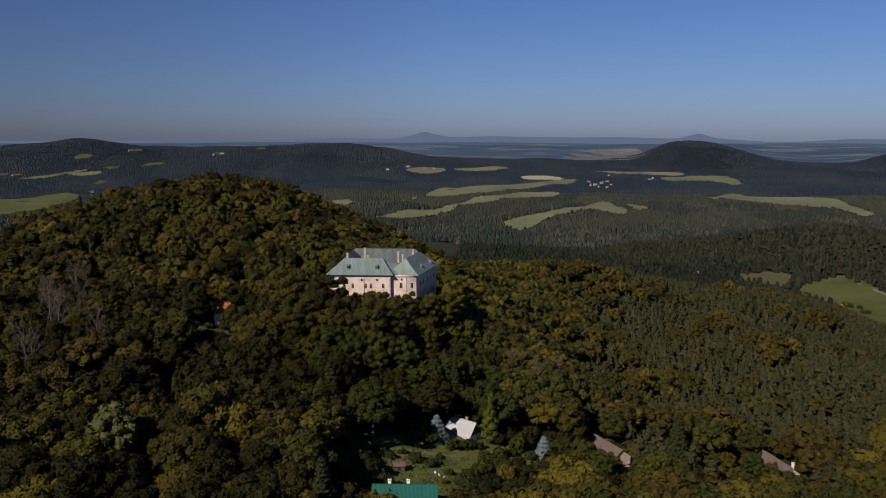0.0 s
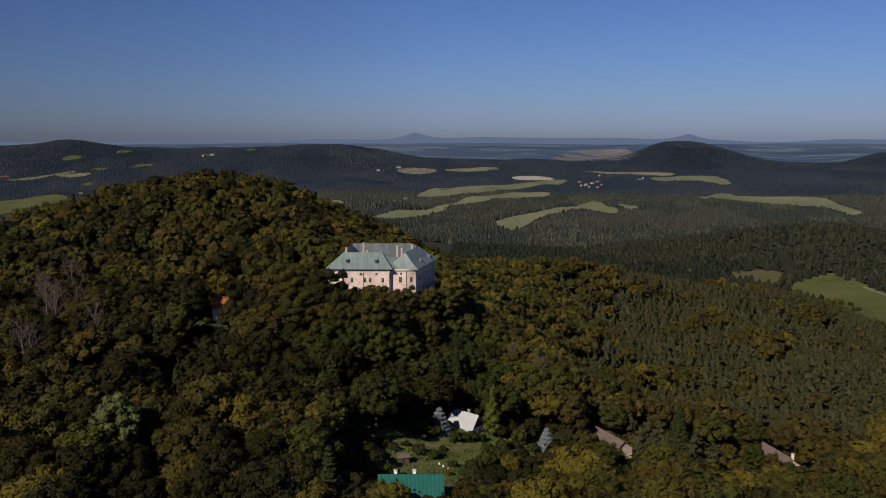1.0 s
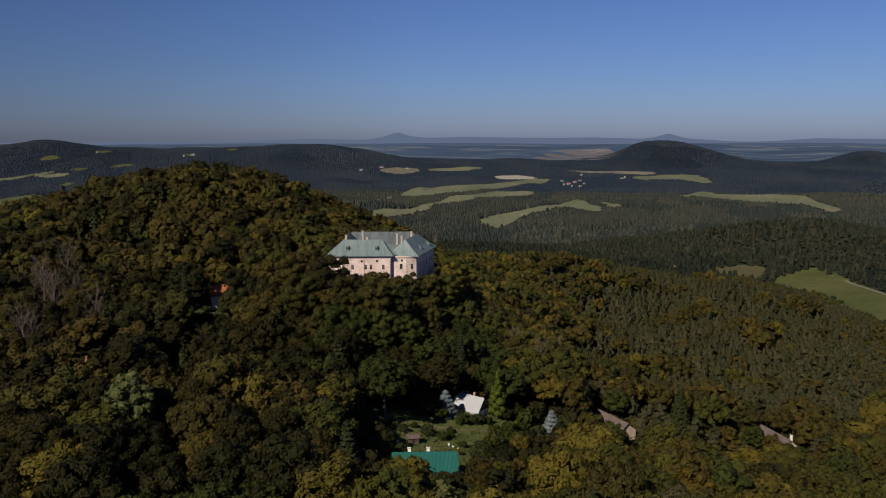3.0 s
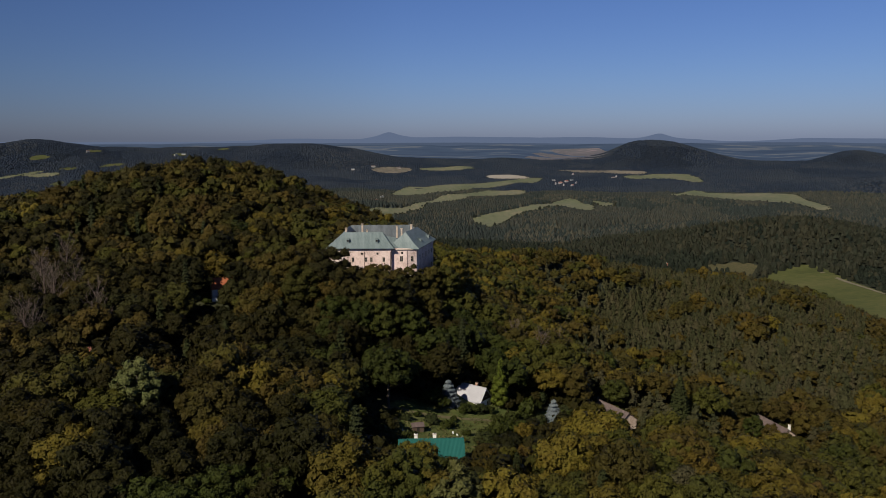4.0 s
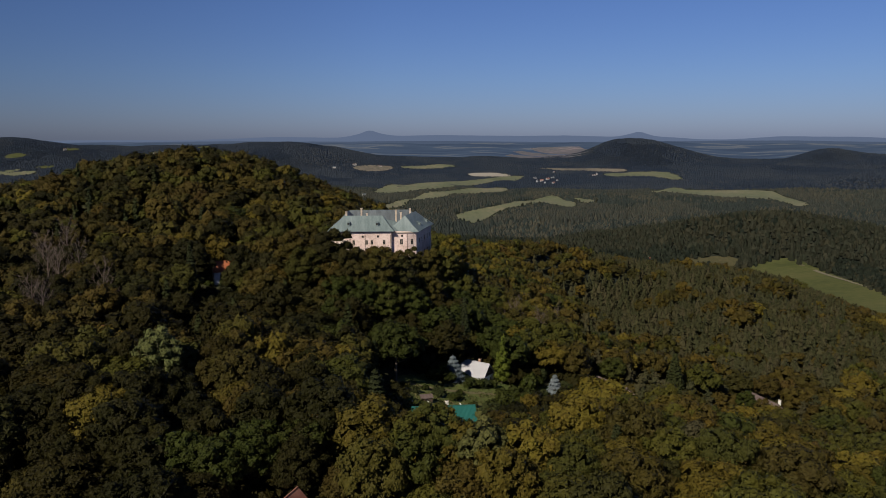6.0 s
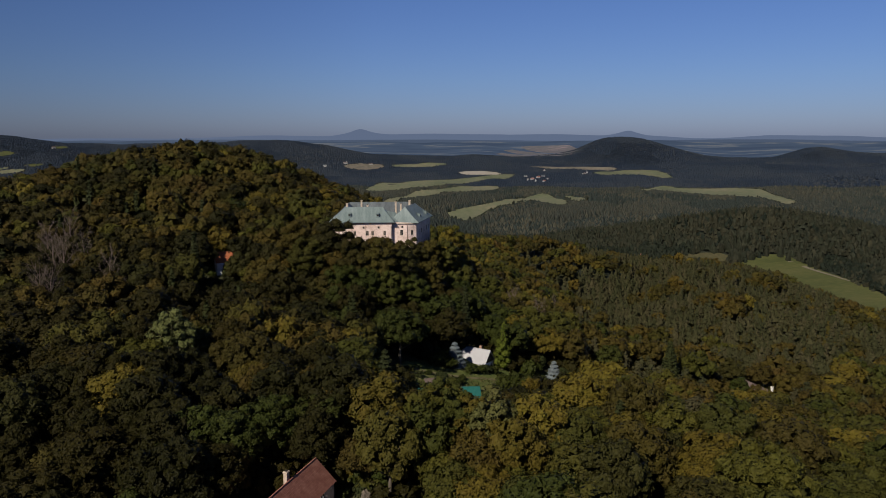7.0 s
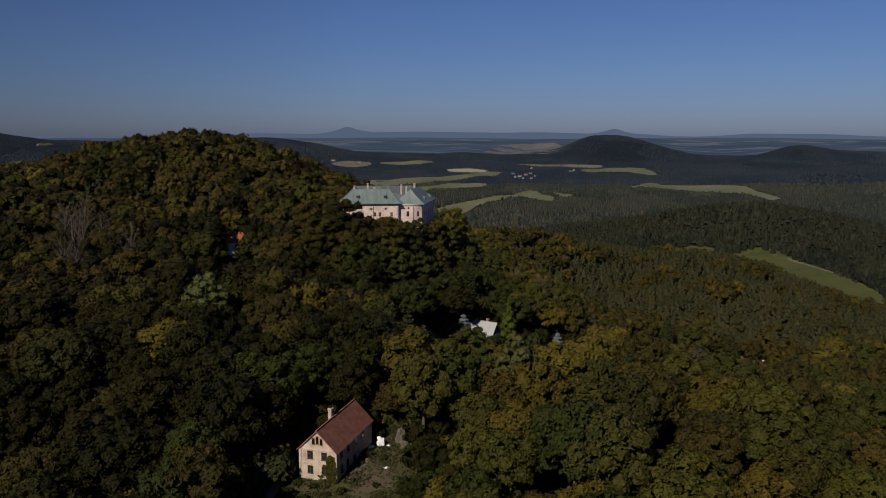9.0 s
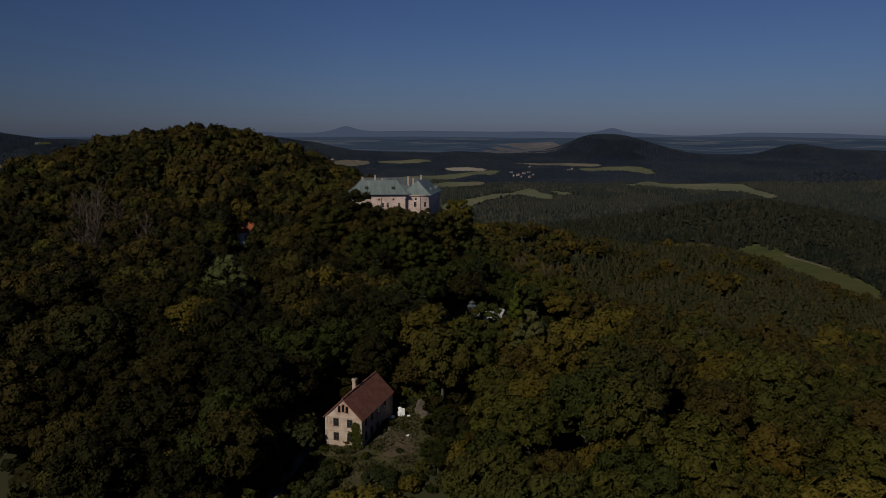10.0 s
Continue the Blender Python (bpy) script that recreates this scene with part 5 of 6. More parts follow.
    # chimneys
    for x, y, top, w in ((-43.0, 324.5, 207.6, 0.9), (-36.6, 338.5, 207.8, 0.85), (-33.6, 322.6, 206.9, 0.8), (-20.4, 330.5, 207.6, 0.85), (-18.2, 326.0, 207.0, 0.8), (-13.8, 332.5, 208.0, 0.9)):
        bm = box_bm(-w / 2, w / 2, -w / 2, w / 2, 202.0, top, 0.04)
        ch = part("chimney", bm, M_STONE, ob, "pale weathered stone chimney", at=inv @ Matrix.Translation((x, y, 0)))
        part("cap", box_bm(-w / 2 - 0.15, w / 2 + 0.15, -w / 2 - 0.15, w / 2 + 0.15, top - 0.34, top - 0.14, 0.03), M_STONE, ch)
        part("flue", box_bm(-w / 4, w / 4, -w / 4, w / 4, top - 0.02, top + 0.12), M_OPENING_SHADE, ch)
    # roof dormers
    for x, y, z, turn in ((-41.6, 314.9, 202.6, -1.7), (-29.0, 314.5, 202.5, -1.7), (-9.9, 325.2, 201.2, 72), (-6.0, 337.6, 201.2, 72)):
        bm = bmesh.new()
        slab([(-0.7, -1.0, 0.95), (0.7, -1.0, 0.95), (0.62, 1.1, 1.45), (-0.62, 1.1, 1.45)], 0.08, bm)
        box_bm(-0.55, 0.55, -0.8, 1.0, -0.6, 0.9, bm=bm)
        d = part("dormer", bm, M_COPPER, ob, at=inv @ pose(x, y, z, 0, 0, turn))
        part("opening", box_bm(-0.42, 0.42, -0.84, -0.7, 0.1, 0.72), M_OPENING_SHADE, d)
    return ob


build_castle()


# derelict house with a red tiled roof
def build_derelict_house():
    L, W, F = 8.3, 3.9, 167.6
    d = Vector((0.40, 0.917))
    c = Vector((-48.75, 104.05)) + d * L
    ob = gable_house("derelict_house", pose(c.x, c.y, F, 0, 0, 66.4), 2 * L, 2 * W, 5.75, 9.55, M_PLASTER, M_TILE, "derelict cream plastered house with a red tiled roof", 0.35, -2.5, ((-1.0, 0.75, 11.3),), chim_mat=M_STONE)
    g = face_of(L, W, "x-")
    for x, z in ((-1.55, 4.0), (1.35, 4.0), (-1.55, 1.1), (1.35, 1.1)):
        window(ob, x, z, 1.15, 1.5, g, M_TIMBER)
    for x in (-0.8, 0.0, 0.8):
        window(ob, x, 6.85 + (0.12 if x == 0 else 0), 0.5, 1.25 + (0.2 if x == 0 else 0), g, M_REDSTONE, arch=True)
    for z, h in ((3.1, 0.14), (5.65, 0.22)):
        part("cornice", box_bm(-W - 0.06, W + 0.06, -0.10, 0.02, z, z + h, 0.02), M_PLASTER, ob, at=g)
    for x in (-W + 0.28, W - 0.28):
        part("corner_pilaster", box_bm(-0.28, 0.28, -0.07, 0.02, -2.0, 5.6, 0.02), M_PLASTER, ob, at=g @ Matrix.Translation((x, 0, 0)))
    s = face_of(L, W, "y-")
    for x in (-6.3, -3.2, 0.2, 3.6):
        window(ob, x, 4.0, 1.05, 1.45, s, M_TIMBER)
    for x in (-6.3, -3.6):
        window(ob, x, 1.1, 1.05, 1.5, s, M_TIMBER)
    dr = part("door", box_bm(-0.55, 0.55, -0.06, 0.04, -0.1, 2.1), M_TIMBER, ob, "dark weathered wooden door", at=s @ Matrix.Translation((-0.4, 0, 0)))
    part("lintel", box_bm(-0.75, 0.75, -0.1, 0.04, 2.15, 2.4), M_STONE, dr)
    o = face_of(L, W, "y+")
    for x in (-5, 0, 5):
        window(ob, x, 4.0, 1.05, 1.45, o, M_TIMBER)
    return ob


build_derelict_house()


def build_cottage():
    ob = gable_house("white_cottage", pose(7.4, 250.0, 151.6, 0, 0, -39), 11.0, 7.2, 3.1, 7.3, M_WHITE, M_GREYROOF, "small white cottage with a pale grey steep roof", 0.5, -1.5, ((1.2, 0.9, 8.4),), chim_mat=M_REDSTONE)
    g = face_of(5.5, 3.6, "x+")
    for x in (-1.6, 1.4):
        window(ob, x, 0.9, 0.95, 1.25, g, M_FRAME)
    window(ob, 0, 4.2, 1.1, 1.3, g, M_FRAME)
    for z, w in ((3.05, 3.6), (4.9, 1.9)):
        part("timber_beam", box_bm(-w, w, -0.09, 0.02, z, z + 0.28), M_TIMBER, ob, "dark timber beam", at=g)
    bm = bmesh.new()
    slab([(-3.4, -0.05, 3.35), (3.4, -0.05, 3.35), (0, -0.05, 6.9)], 0.04, bm)
    part("gable_boarding", bm, M_TIMBER, ob, "dark timber boarding in the gable", at=g)
    s = face_of(5.5, 3.6, "y-")
    for x in (-3.4, 0, 3.2):
        window(ob, x, 0.9, 1.0, 1.25, s, M_FRAME)
    return ob


build_cottage()
green = gable_house("green_roofed_house", pose(-10.0, 182.6, 161.2), 16.6, 12.0, 3.2, 6.6, M_WHITE, M_GREENROOF, "low house with a turquoise sheet-metal roof", 0.5, -2.5, ((-4.1, 0.5, 8.0), (0.9, 0.5, 8.0)))
for x_ in (-5.5, -1.5, 3.0):
    window(green, x_, 0.9, 1.2, 1.3, face_of(8.3, 6.0, "y-"), M_FRAME)
for y_ in (-2.5, 2.5):
    window(green, y_, 0.9, 1.1, 1.3, face_of(8.3, 6.0, "x+"), M_FRAME)
barn = gable_house("brown_roofed_house", pose(62.0, 262.0, 139.4, 0, 0, -63.5), 18.5, 8.6, 3.0, 6.3, M_PLASTER, M_BROWNROOF, "long house with a faded brown slate roof", 0.5, -3.0, ())
for x_ in (-6, -2, 2, 6):
    window(barn, x_, 0.9, 1.1, 1.3, face_of(9.25, 4.3, "y-"), M_FRAME)
window(barn, 0, 1.0, 1.1, 1.3, face_of(9.25, 4.3, "x-"), M_FRAME)
lodge = gable_house("brown_roofed_house", pose(138.5, 285.5, 121.6, 0, 0, -76), 18.5, 9.0, 3.0, 6.4, M_PLASTER, M_BROWNROOF, "long brown-roofed house with a white chimney in the trees", 0.5, -3.0, ((8.4, 1.4, 8.2),))
for x_ in (-6, -2, 2, 6):
    window(lodge, x_, 0.9, 1.1, 1.3, face_of(9.25, 4.5, "y-"), M_FRAME)
gate = gable_house("orange_roofed_house", pose(-97.0, 315.5, 178.4, 0, 0, 20), 9.0, 7.0, 4.6, 8.6, M_WHITE, M_ORANGE, "pale house with a bright orange tiled roof below the hill", 0.35, -3.0, ())
window(gate, -1.5, 1.8, 1.0, 1.4, face_of(4.5, 3.5, "y-"), M_FRAME)
villa = gable_house("red_roofed_house", pose(123, 197, height(123, 197) + 0.4, 0, 0, -62), 9.5, 7.5, 3.6, 7.6, M_WHITE, M_TILE, "house with a dull red roof deep in the trees", 0.4, -3.0, ((-3.2, 0.8, 9.0),))
window(villa, 0.0, 1.0, 1.1, 1.3, face_of(4.75, 3.75, "y-"), M_FRAME)
hut = gable_house("red_roofed_hut", pose(-121, 243.5, 171.5, 0, 0, 5), 6.4, 5.0, 2.6, 5.6, M_WHITE, M_TILE, "small red-roofed hut hidden in the forest", 0.3, -2.0, ())
window(hut, 0.5, 0.9, 0.9, 1.0, face_of(3.2, 2.5, "y-"), M_FRAME)


# ---- trees that stand out ----

def single(kind, x, y, h, r, n, size, mat, name, label, turn=0.0):
    return plant(tree_model(kind, rng, h, r, n, size, mat), name, x, y, turn, (1, 1, 1), label, "")


single("conifer", 36.2, 246, 9.8, 4.4, 3000, 0.6, M_BLUE, "blue_spruce", "silvery blue spruce on the lawn")
single("conifer", -2.0, 240.8, 9.3, 5.2, 3200, 0.6, M_BLUE, "blue_spruce", "silvery blue spruce beside the white cottage")
single("column", 17.0, 248.5, 19.0, 3.6, 2600, 0.46, M_POPLAR, "poplar", "slender yellow-green poplar by the white cottage")
single("conifer", 4.6, 264, 25.0, 3.4, 1500, 0.9, M_SPRUCE, "spruce_tree", "tall narrow dark spruce behind the white cottage")
single("conifer", 93.0, 273, 23.0, 6.2, 2200, 1.2, M_SPRUCE, "spruce_tree", "broad drooping spruce on the slope")
single("broad", -22.5, 224, 22.0, 9.6, 60, 0.46, M_LUSH, "broadleaf_tree", "large bright green tree at the garden edge")
single("conifer", -103.0, 285, 27.0, 4.0, 1500, 0.9, M_SPRUCE, "spruce_tree", "tall spruce below the hill")
single("broad", -81.9, 171.8, 25.0, 6.2, 47, 0.46, M_PALE, "silver_leaved_tree", "pale silvery-leaved tree in the dark forest")


def bare_tree(x, y, h, r):
    tv, tf = trunk_limbs(rng, h, r, 0, 0.014, 0.85)
    bv, bf = bare_branches(rng, h, r)
    plant((mesh_np("trunk", tv, tf, [M_TWIG], True), mesh_np("branches", bv, bf, [M_TWIG])), "bare_tree", x, y, rng.uniform(0, 360), (1, 1, 1), "leafless grey tree among the green crowns", "bare trees")


for x_, y_, h_ in ((-152, 281, 26), (-158, 286, 27), (-147, 288, 25), (-166, 300, 26), (-166, 324, 25), (-128, 262, 25), (-140, 240, 24), (-146, 246, 25), (40, 292, 22), (48, 300, 21), (30, 296, 22)):
    bare_tree(x_, y_, h_, 5.6 if x_ < 0 else 4.5)
single("broad", -7.4, 121.7, 22.8, 5.4, 47, 0.46, M_OLIVE, "broadleaf_tree", "pale silvery olive crown standing out from the forest")
single("broad", -28.7, 119.7, 10.0, 3.8, 24, 0.46, M_LUSH, "broadleaf_tree", "small dark rounded tree beside the yard")
for x_, y_, h_, r_ in ((-20, 97, 13, 5.2), (-15, 91, 15, 5.6), (-22, 87, 11, 4.8), (-11, 98, 15, 5.4), (-27.5, 91, 7, 3.6), (-18, 112, 13, 5.0), (-17.5, 121, 14, 5.0), (-19.5, 101, 11, 4.6), (-13.5, 105, 14, 5.2), (2.5, 124, 20, 5.6), (-3.5, 133, 17, 4.8), (-16, 126.5, 24, 5.0), (-21, 126, 22.5, 4.6), (-11.8, 124, 22, 4.0)):
    single("broad", x_, y_, h_, r_, 31, 0.46, M_GREEN, "broadleaf_tree", "bushy green tree beside the clearing", rng.uniform(0, 360))
for x_, y_, h_, r_ in ((-65, 113, 17, 5.6), (-57.5, 122, 18, 5.6), (-70, 100, 17, 6.0), (-71, 88, 17, 6.0), (-52, 128, 19, 6.0), (-64, 124, 19, 6.0), (-43, 131, 17, 5.5)):
    single("broad", x_, y_, h_, r_, 33, 0.46, M_LUSH, "broadleaf_tree", "dark full-crowned tree close behind the derelict house", rng.uniform(0, 360))
# growth that half hides the turquoise roof and the orange-roofed house
for x_, y_, top_, r_, m_ in ((-14.5, 150, 179.0, 5.0, M_GREEN), (-21, 153, 177.5, 5.5, M_BEECH), (-11.8, 135, 184.5, 4.4, M_GREEN), (-8.0, 154, 176.0, 4.2, M_GREEN), (-16.5, 165, 174.5, 4.0, M_GREEN), (-87.0, 297, 189.5, 7.2, M_BEECH), (-80.5, 291, 186, 7.0, M_GREEN)):
    single("broad", x_, y_, top_ - height(x_, y_) + 0.6, r_, 35, 0.46, m_, "broadleaf_tree", "full-crowned broadleaf tree close to a house", rng.uniform(0, 360))
single("broad", -88.0, 300, 188.0 - height(-88.0, 300), 4.0, 24, 0.46, M_AUTUMN, "autumn_tree", "orange-brown turning tree before the orange roof", 20)
for x_, y_, top_, r_ in ((-39, 281, 198.4, 8.0), (-28.5, 279, 199.4, 8.4), (-18.5, 282, 195.0, 7.0), (-44, 270, 189.0, 7.2), (-34, 268, 188.0, 7.4), (-24.5, 268, 187.5, 7.2), (-14.5, 271, 184.5, 6.8)):
    single("broad", x_, y_, top_ - height(x_, y_) + 0.6, r_, 44, 0.46, M_LUSH if top_ < 195 else M_BEECH, "broadleaf_tree", "tall full-crowned tree below the castle front", rng.uniform(0, 360))
# trees standing before the two long brown-roofed houses
for x_, y_, top_, r_, m_ in ((48.6, 241.0, 155.6, 4.8, M_BEECH), (54.6, 235.0, 154.6, 4.4, M_GREEN), (121.6, 267.0, 138.4, 4.6, M_LUSH), (126.4, 263.5, 136.4, 4.0, M_BEECH)):
    single("broad", x_, y_, top_ - height(x_, y_) + 0.6, r_, 35, 0.46, m_, "broadleaf_tree", "full-crowned broadleaf tree before a brown-roofed house", rng.uniform(0, 360))
# tall trees round the castle's foot
for x_, y_, top_, r_ in ((-63, 297, 205, 7.5), (-47.5, 292, 205.8, 8.6), (-44.5, 300, 195.5, 6.0), (-36, 303, 195.0, 5.5), (-28, 302, 196.5, 6.5), (-21, 303, 195.0, 5.5), (-13.5, 304, 194.5, 4.8), (-6.5, 309, 194.5, 5.5), (0.5, 315, 194.5, 5.5), (4.5, 325, 196, 6.0), (6.5, 337, 198, 6.5), (-58, 286, 199, 7.0), (-20, 289, 190.5, 6.0), (-60, 318, 203, 7), (-34, 287, 192, 6.8), (-8, 293, 187, 5.5), (-46, 287, 194, 6.8)):
    single("broad", x_, y_, top_ - height(x_, y_) + 0.6, r_ + 1.4, 40, 0.46, M_BEECH if x_ < -5 else M_GREEN, "broadleaf_tree", "tall broadleaf tree at the foot of the castle", rng.uniform(0, 360))


# ---- garden and yard ----
SHRUBS = []
for m_ in (M_GREEN, M_LUSH, M_LUSH, M_SPRUCE):
    v_, f_ = crown_broadleaf(rng, 2.6, 1.5, 9, 1, 260, 0.36)
    v_[:, 2] -= 0.45
    SHRUBS.append(mesh_np("shrub", v_, f_, [m_]))


def shrub(x, y, q, tall=1.0, label="rounded green garden shrub", group="garden shrubs"):
    ob = new("shrub", SHRUBS[rng.integers(len(SHRUBS))])
    ob.matrix_basis = pose(x, y, height(x, y) - 0.15, 0, 0, rng.uniform(0, 360)) @ Matrix.Diagonal((q, q, q * tall, 1))
    tagged(ob, label, "shrub", group)


for x_, y_, q_ in ((-16.6, 216.4, 1.0), (-8.7, 218.8, 1.4), (-4.2, 218, 1.2), (-2.0, 221, 0.9), (3.5, 236, 1.5), (6.5, 238, 1.3), (9.5, 239.5, 1.4), (12.5, 241, 1.2), (-4.5, 236, 1.9), (-7, 239, 2.3), (-10, 236, 1.5), (14, 232, 1.5), (16.5, 228, 1.8),
                   (13, 221, 2.0), (9, 214, 1.6), (7, 207, 1.9), (8.5, 200, 1.7), (-23, 208, 1.6), (-25, 200, 2.0), (-24, 192, 2.2), (5, 193, 1.6), (6, 184, 2.0), (20, 238, 1.6), (24, 242, 1.2), (31, 243, 1.3), (40, 250, 1.5), (43, 256, 1.8), (28, 249, 1.6), (-13, 222.5, 0.8), (-20, 219, 1.1), (0, 205, 0.8), (2, 214, 0.9), (-1, 226, 0.8)):
    shrub(x_, y_, q_)
for x_, y_, q_ in ((-25.5, 106, 1.5), (-24, 102, 1.8), (-22, 97.5, 2.0), (-21, 93, 2.2), (-26.3, 115, 1.9), (-24, 111, 2.1), (-25, 98, 1.4), (-27.5, 102, 1.3), (-23.5, 105.5, 1.6), (-26.5, 95, 1.7), (-28.5, 98.5, 1.2)):
    shrub(x_, y_, q_ * 0.7, 1.1, "dense green shrub at the edge of the yard", "scrub below the house")
for k_ in range(74):
    a_ = rng.uniform(0, 1, 2)
    x_, y_ = -62 + 38 * a_[0], 76 + 23 * a_[1]
    if not inside(CLEAR[-4], x_, y_) and not (-44 < x_ < -36 and y_ > 94):
        shrub(x_, y_, rng.uniform(0.5, 1.25), 0.95, "tangled green shrub below the derelict house", "scrub below the house")
for x_, y_, q_ in ((-44.5, 99.6, 0.9), (-49.5, 102.0, 0.8), (-52.5, 103.6, 0.9), (-47, 99, 0.7), (-41, 108.5, 0.8), (-39.6, 112.2, 1.1), (-37.6, 119.5, 1.6), (-31, 112, 1.4), (-30, 106, 1.7), (-31, 99, 1.5), (-34, 94, 1.4), (-29, 118, 2.2), (-33, 121, 2.0), (-27, 111, 2.0), (-38, 101, 0.7), (-36.5, 110, 0.8)):
    shrub(x_, y_, q_ * 0.65, 0.9, "tangled green shrub beside the derelict house", "scrub below the house")


def thicket(cx, cy, turn, long_half, wide_half, n, spread=4.5, label="green bush growing close round a house"):
    """Bushes in a belt round a rectangle in plan, with no bush inside it."""
    a = radians(turn)
    done = 0
    while done < n:
        u, w = rng.uniform(-long_half - spread, long_half + spread), rng.uniform(-wide_half - spread, wide_half + spread)
        if abs(u) < long_half + 1.6 and abs(w) < wide_half + 1.6:
            continue
        shrub(cx + u * math.cos(a) - w * math.sin(a), cy + u * math.sin(a) + w * math.cos(a), rng.uniform(1.0, 1.9), rng.uniform(0.9, 1.3), label, "bushes round the houses")
        done += 1


for k_ in range(20):
    x_, y_ = rng.uniform(17, 44), rng.uniform(247, 268)
    if (x_ - 17) ** 2 + (y_ - 248.5) ** 2 > 16 and (x_ - 36.2) ** 2 + (y_ - 246) ** 2 > 36:
        shrub(x_, y_, rng.uniform(1.0, 2.2), rng.uniform(0.9, 1.4), "green bush at the edge of the garden", "garden shrubs")
thicket(62.0, 262.0, -63.5, 9.3, 4.3, 22)
thicket(138.5, 285.5, -76, 9.3, 4.5, 22)
thicket(-10.0, 182.6, 0, 8.3, 6.0, 12, 3.5)
thicket(123, 197, -62, 4.8, 3.8, 12)
thicket(-97.0, 315.5, 20, 4.5, 3.5, 8, 3.5)
thicket(-121, 243.5, 5, 3.2, 2.5, 8, 3.5)
for k_ in range(24):
    x_, y_ = rng.uniform(-71, -57), rng.uniform(84, 118)
    if not inside(CLEAR[-4], x_, y_) and x_ < -58 + 0.28 * (y_ - 96):
        shrub(x_, y_, rng.uniform(1.2, 2.4), 1.1, "dark undergrowth along the lane", "scrub below the house")
for x_, y_, q_ in ((-36, 126, 2.0), (-33, 125, 2.2), (-38.5, 128, 2.2), (-30.5, 123, 2.0), (-34.5, 129, 2.4), (-41, 126.5, 1.8), (-31, 127, 2.2), (-54, 100, 0.8), (-55.5, 95, 1.0), (-53, 96.5, 0.9), (-51.5, 93.5, 1.2), (-57, 91.5, 1.1)):
    shrub(x_, y_, q_, 1.0, "tangled green shrub beside the derelict house", "scrub below the house")


def tall_grass(name, polys, n, label, material, size=0.55):
    """Uneven tufts standing in the grass."""
    vs = []
    while sum(len(q) for q in vs) < n:
        p = polys[rng.integers(len(polys))]
        lo, hi = p.min(0), p.max(0)
        q = rng.uniform(lo, hi, (400, 2))
        q = q[inside(p, q[:, 0], q[:, 1])]
        keep = lumps(q[:, 0], q[:, 1], 9, 5) + rng.normal(0, 0.3, len(q)) > -0.05
        vs.append(q[keep])
    q = np.vstack(vs)[:n]
    pts = np.column_stack([q, ground(q[:, 0], q[:, 1]) + 0.22])
    v, f = card_cloud(rng, pts, np.column_stack([rng.normal(0, 1, (n, 2)), np.full(n, 0.8)]), size)
    tagged(new(name, mesh_np(name, v, f, [material], False, None, np.repeat(rng.uniform(0, 1, n), 4))), label, "grass", kind="stuff")


M_TUFT = leaves("grass_tufts", [(0.0, (0.050, 0.070, 0.016)), (0.5, (0.080, 0.085, 0.026)), (0.8, (0.13, 0.11, 0.05)), (1.0, (0.065, 0.080, 0.020))], 0.7, 0.2)
M_WEED = leaves("yard_weeds", [(0.0, (0.034, 0.038, 0.010)), (0.5, (0.050, 0.050, 0.016)), (1.0, (0.078, 0.062, 0.030))], 0.7, 0.1)
GARDEN, YARD = CLEAR[-6], CLEAR[-5]
tall_grass("tall_grass", [GARDEN], 5200, "long grass and weeds on the garden lawn", M_TUFT, 0.75)
tall_grass("tall_grass", [YARD], 4600, "rough grass and weeds in the yard", M_WEED, 0.7)


def lump(name, x, y, size, material, label, category, seed, rough=0.25, sink=0.15, sub=3):
    """A rock or heap: a rounded mass with an uneven, creased surface."""
    bm = bmesh.new()
    bmesh.ops.create_icosphere(bm, subdivisions=sub, radius=1.0)
    for v in bm.verts:
        p = v.co * 1.7 + Vector((seed * 3.1, seed, -seed))
        q = 1 + rough * noise.noise(p) * 1.6 + rough * 0.7 * abs(noise.noise(p * 2.7))
        v.co = Vector((v.co.x * size[0] * q, v.co.y * size[1] * q, v.co.z * size[2] * q))
    ob = part(name, bm, material, at=pose(x, y, height(x, y) + size[2] * (1 - 2 * sink) * 0.5, 0, 0, seed * 40))
    return tagged(ob, label, category)


M_ROCK = surface("grey_sandstone_rock", [(0.28, (0.045, 0.038, 0.030)), (0.5, (0.105, 0.085, 0.066)), (0.72, (0.19, 0.16, 0.13))], 0.7, 0.95, bump=0.12, fine=5)
M_TARP = plain("white_plastic_sheet", (0.74, 0.75, 0.76), 0.45, 0, 0.05)
lump("rock_outcrop", -32.6, 117.0, (1.0, 1.0, 2.3), M_ROCK, "weathered grey sandstone outcrop behind the house", "rock", 1, 0.32)
lump("rock_outcrop", -31.6, 114.2, (0.9, 1.2, 1.5), M_ROCK, "low grey sandstone outcrop behind the house", "rock", 2, 0.32)
lump("covered_heap", -36.8, 116.2, (0.9, 0.7, 1.3), M_TARP, "heap covered with crumpled white plastic sheet", "heap", 3, 0.5)
for x_, y_, q_ in ((-38.8, 115.2, 0.7), (-40.3, 111.9, 0.55), (-40.0, 111.0, 0.5), (-34.7, 111.4, 0.35), (-36.0, 106.8, 0.5), (-35.2, 115.6, 0.4)):
    lump("plastic_sack", x_, y_, (q_ * 1.2, q_ * 0.8, q_ * 0.55), M_TARP, "crumpled white plastic sack on the grass", "sack", x_, 0.5, sub=2)
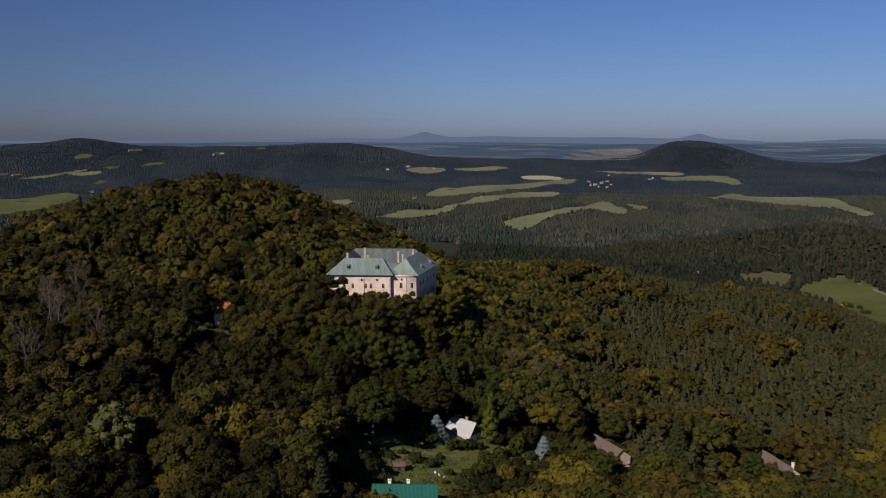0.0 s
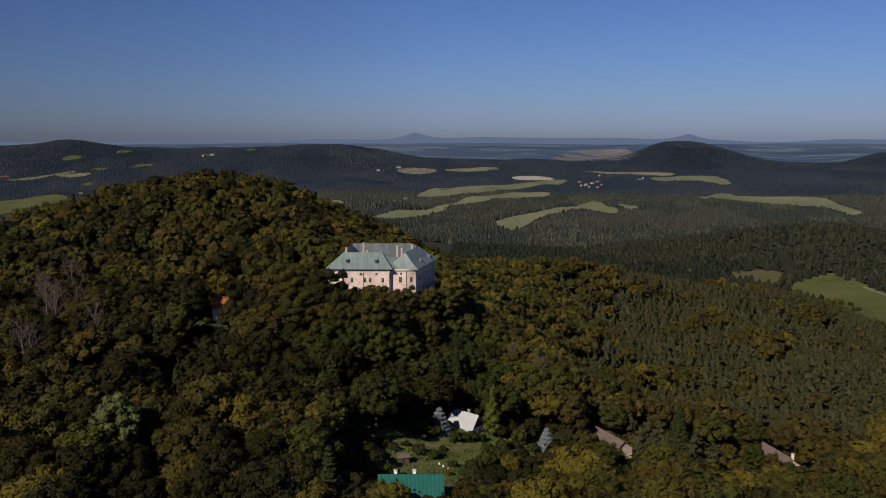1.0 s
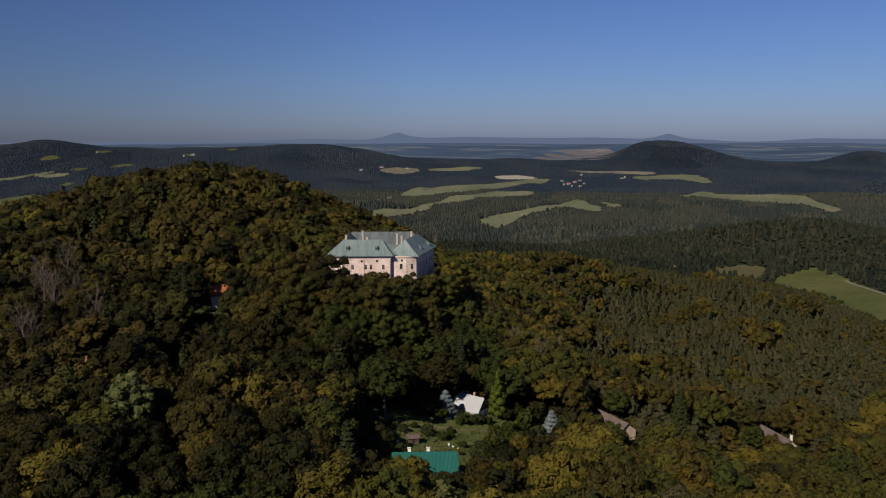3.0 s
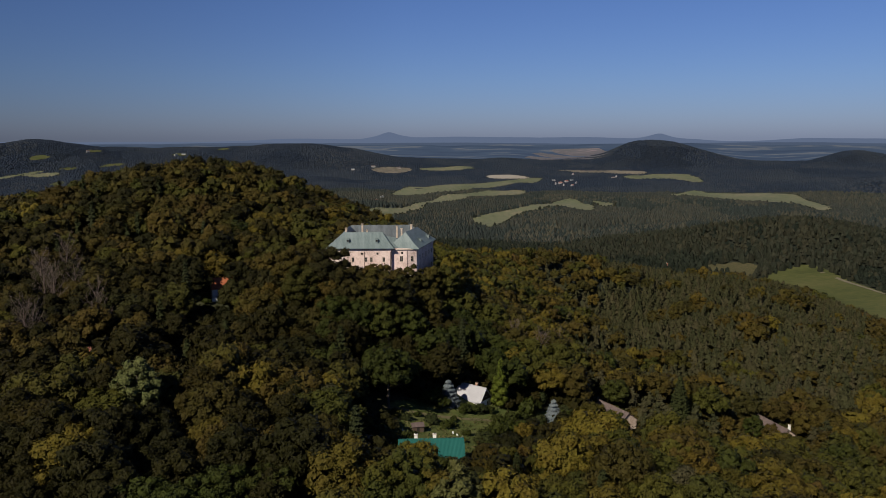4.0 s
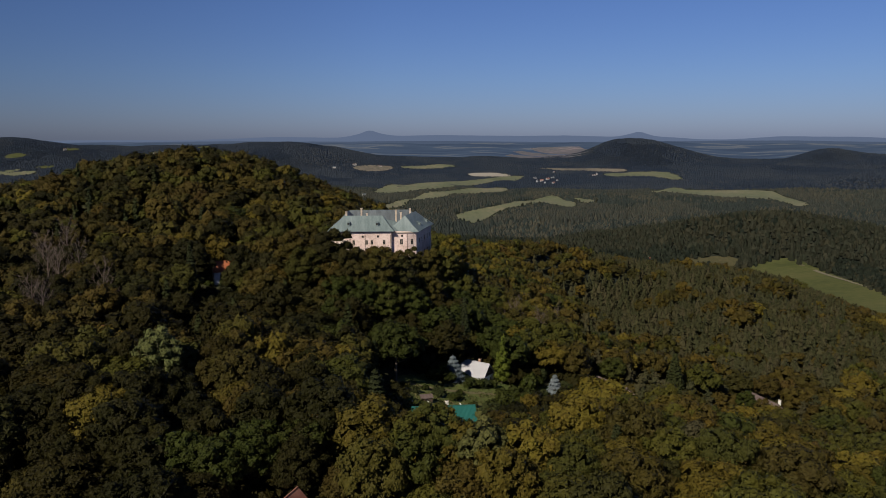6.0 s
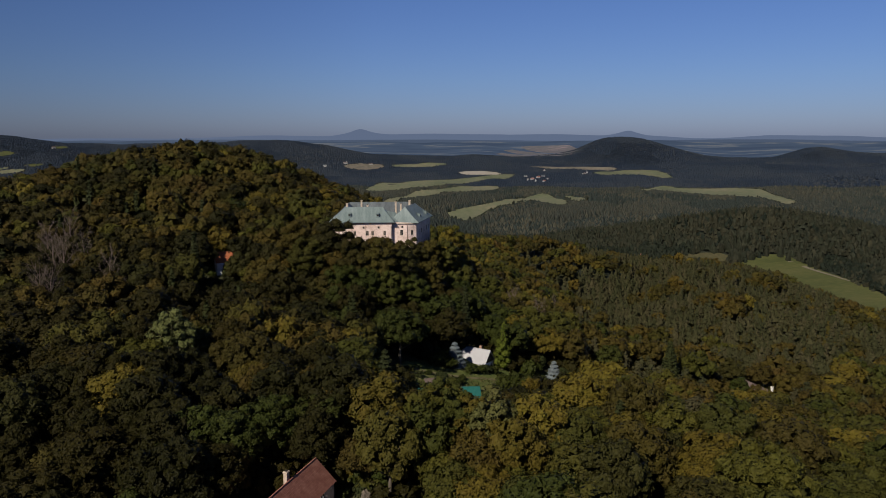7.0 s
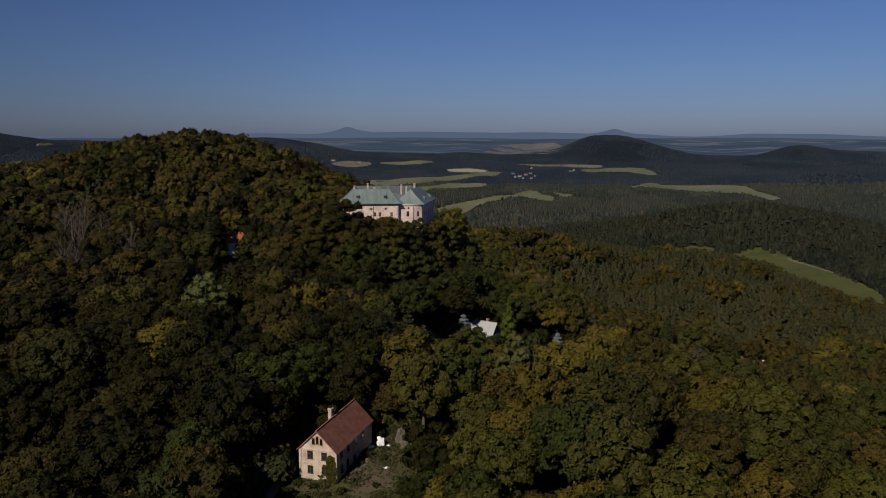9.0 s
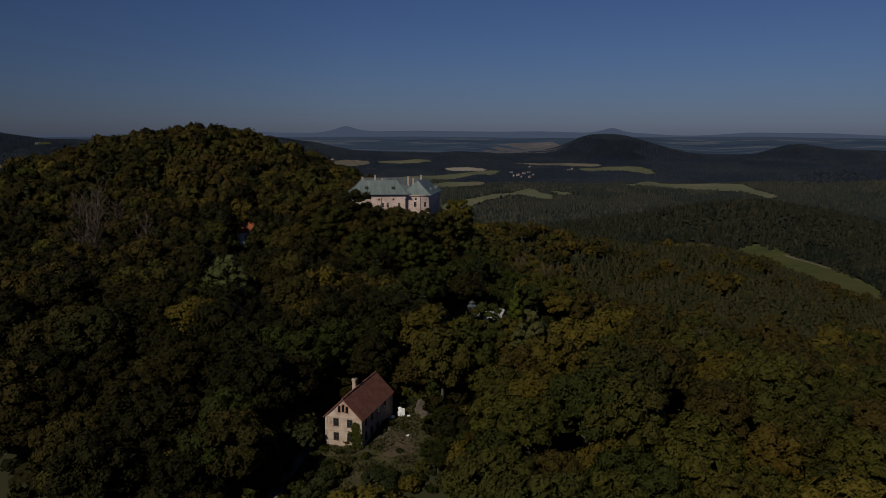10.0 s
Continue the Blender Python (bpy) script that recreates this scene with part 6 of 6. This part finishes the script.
for k_ in range(22):
    x_, y_ = -43.6 + 0.30 * k_ * 0.5 + rng.normal(0, 0.5), 103.2 + 0.30 * k_ + rng.normal(0, 0.5)
    q_ = rng.uniform(0.2, 0.5)
    lump("stone", x_ + 0.6, y_, (q_ * 1.3, q_, q_ * 0.8), M_ROCK, "loose grey rubble stone by the house wall", "stone", k_ * 1.3, 0.3, 0.25, 1)
lump("earth_heap", -23.0, 212.6, (2.2, 1.6, 1.5), M_REDSTONE, "heap of reddish bricks and earth in the garden", "heap", 7, 0.3)


def ivy():
    """Creeper on the gable of the derelict house."""
    n = 420
    u, w = rng.uniform(0, 1, n), rng.normal(0, 1, n)
    z = 5.0 * u ** 0.9
    x = 2.75 + w * (0.85 - 0.5 * u)
    ok = (x < 4.0)
    g = pose(-45.43, 111.66, 167.6, 0, 0, 66.4) @ face_of(8.3, 3.9, "x-")
    pts = np.column_stack([x, -0.15 - 0.55 * (1 - u) * rng.uniform(0, 1, n), z])[ok]
    v, f = card_cloud(rng, pts, np.tile([0.1, -1.0, 0.3], (len(pts), 1)), 0.5)
    ob = new("climbing_ivy", mesh_np("climbing_ivy", v, f, [M_GREEN]))
    ob.matrix_basis = g
    tagged(ob, "green creeper climbing the gable of the derelict house", "creeper")


ivy()


def garden_shed(x, y, turn):
    ob = empty("garden_shed", pose(x, y, height(x, y), 0, 0, turn), "small dark timber shed with a rusty roof in the garden", "shed")
    part("wall", box_bm(-1.7, 1.7, -1.0, 1.0, -0.3, 1.7), M_TIMBER, ob)
    bm = bmesh.new()
    slab([(-2.0, -1.3, 1.75), (2.0, -1.3, 1.75), (2.0, 1.3, 2.25), (-2.0, 1.3, 2.25)], 0.08, bm)
    part("roof", bm, M_BROWNROOF, ob, "rusty brown roof")
    part("door", box_bm(-0.4, 0.4, -1.05, -0.99, 0.0, 1.6), M_OPENING_SHADE, ob)


garden_shed(-13.2, 209.2, 8)


def garden_chair(x, y, turn):
    ob = empty("garden_chair", pose(x, y, height(x, y) + 0.12, 0, 0, turn), "white plastic garden chair on the lawn", "chair", "garden chairs")
    part("seat", box_bm(-0.27, 0.27, -0.25, 0.27, 0.40, 0.45, 0.01), M_TARP, ob)
    part("backrest", box_bm(-0.27, 0.27, 0.24, 0.29, 0.45, 0.95, 0.01), M_TARP, ob)
    for a in (-0.24, 0.24):
        for b in (-0.22, 0.25):
            part("leg", box_bm(a - 0.025, a + 0.025, b - 0.025, b + 0.025, -0.1, 0.40), M_TARP, ob)


for x_, y_, t_ in ((-2.2, 212.2, 20), (-0.9, 211.2, 140), (0.4, 210.0, 260), (-17.6, 205.0, 60)):
    garden_chair(x_, y_, t_)

# ---- far villages ----
for x_, y_, t_, l_, r_ in FAR_HOUSES:
    q_ = l_ / 14
    gable_house("farmhouse", pose(x_, y_, height(x_, y_) + (1.5 if y_ > 2000 else 0.2), 0, 0, t_), l_, min(9, 6.5 * q_ + 1), 4.6 if y_ > 2000 else 3.4, 8.0 if y_ > 2000 else 7.0, M_FARWALL, (M_TILE, M_BROWNROOF, M_SLATE)[r_], ("white farmhouse with a red tiled roof in the valley", "pale farmhouse with a brown roof in the valley", "white farmhouse with a grey roof in the valley")[r_], 0.4, -5.0, ((l_ * 0.2, 0.5, 9.2 if y_ > 2000 else 8.2),), group="houses in the valley")
for x_, y_, q_ in ((550, 970, 3.2), (553, 963, 2.6), (561, 955, 2.2), (553, 931, 2.6), (559, 932, 2.0), (542, 993, 1.8)):
    shrub(x_, y_, q_, 1.0, "dark bush standing in the green meadow", "bushes in the meadow")
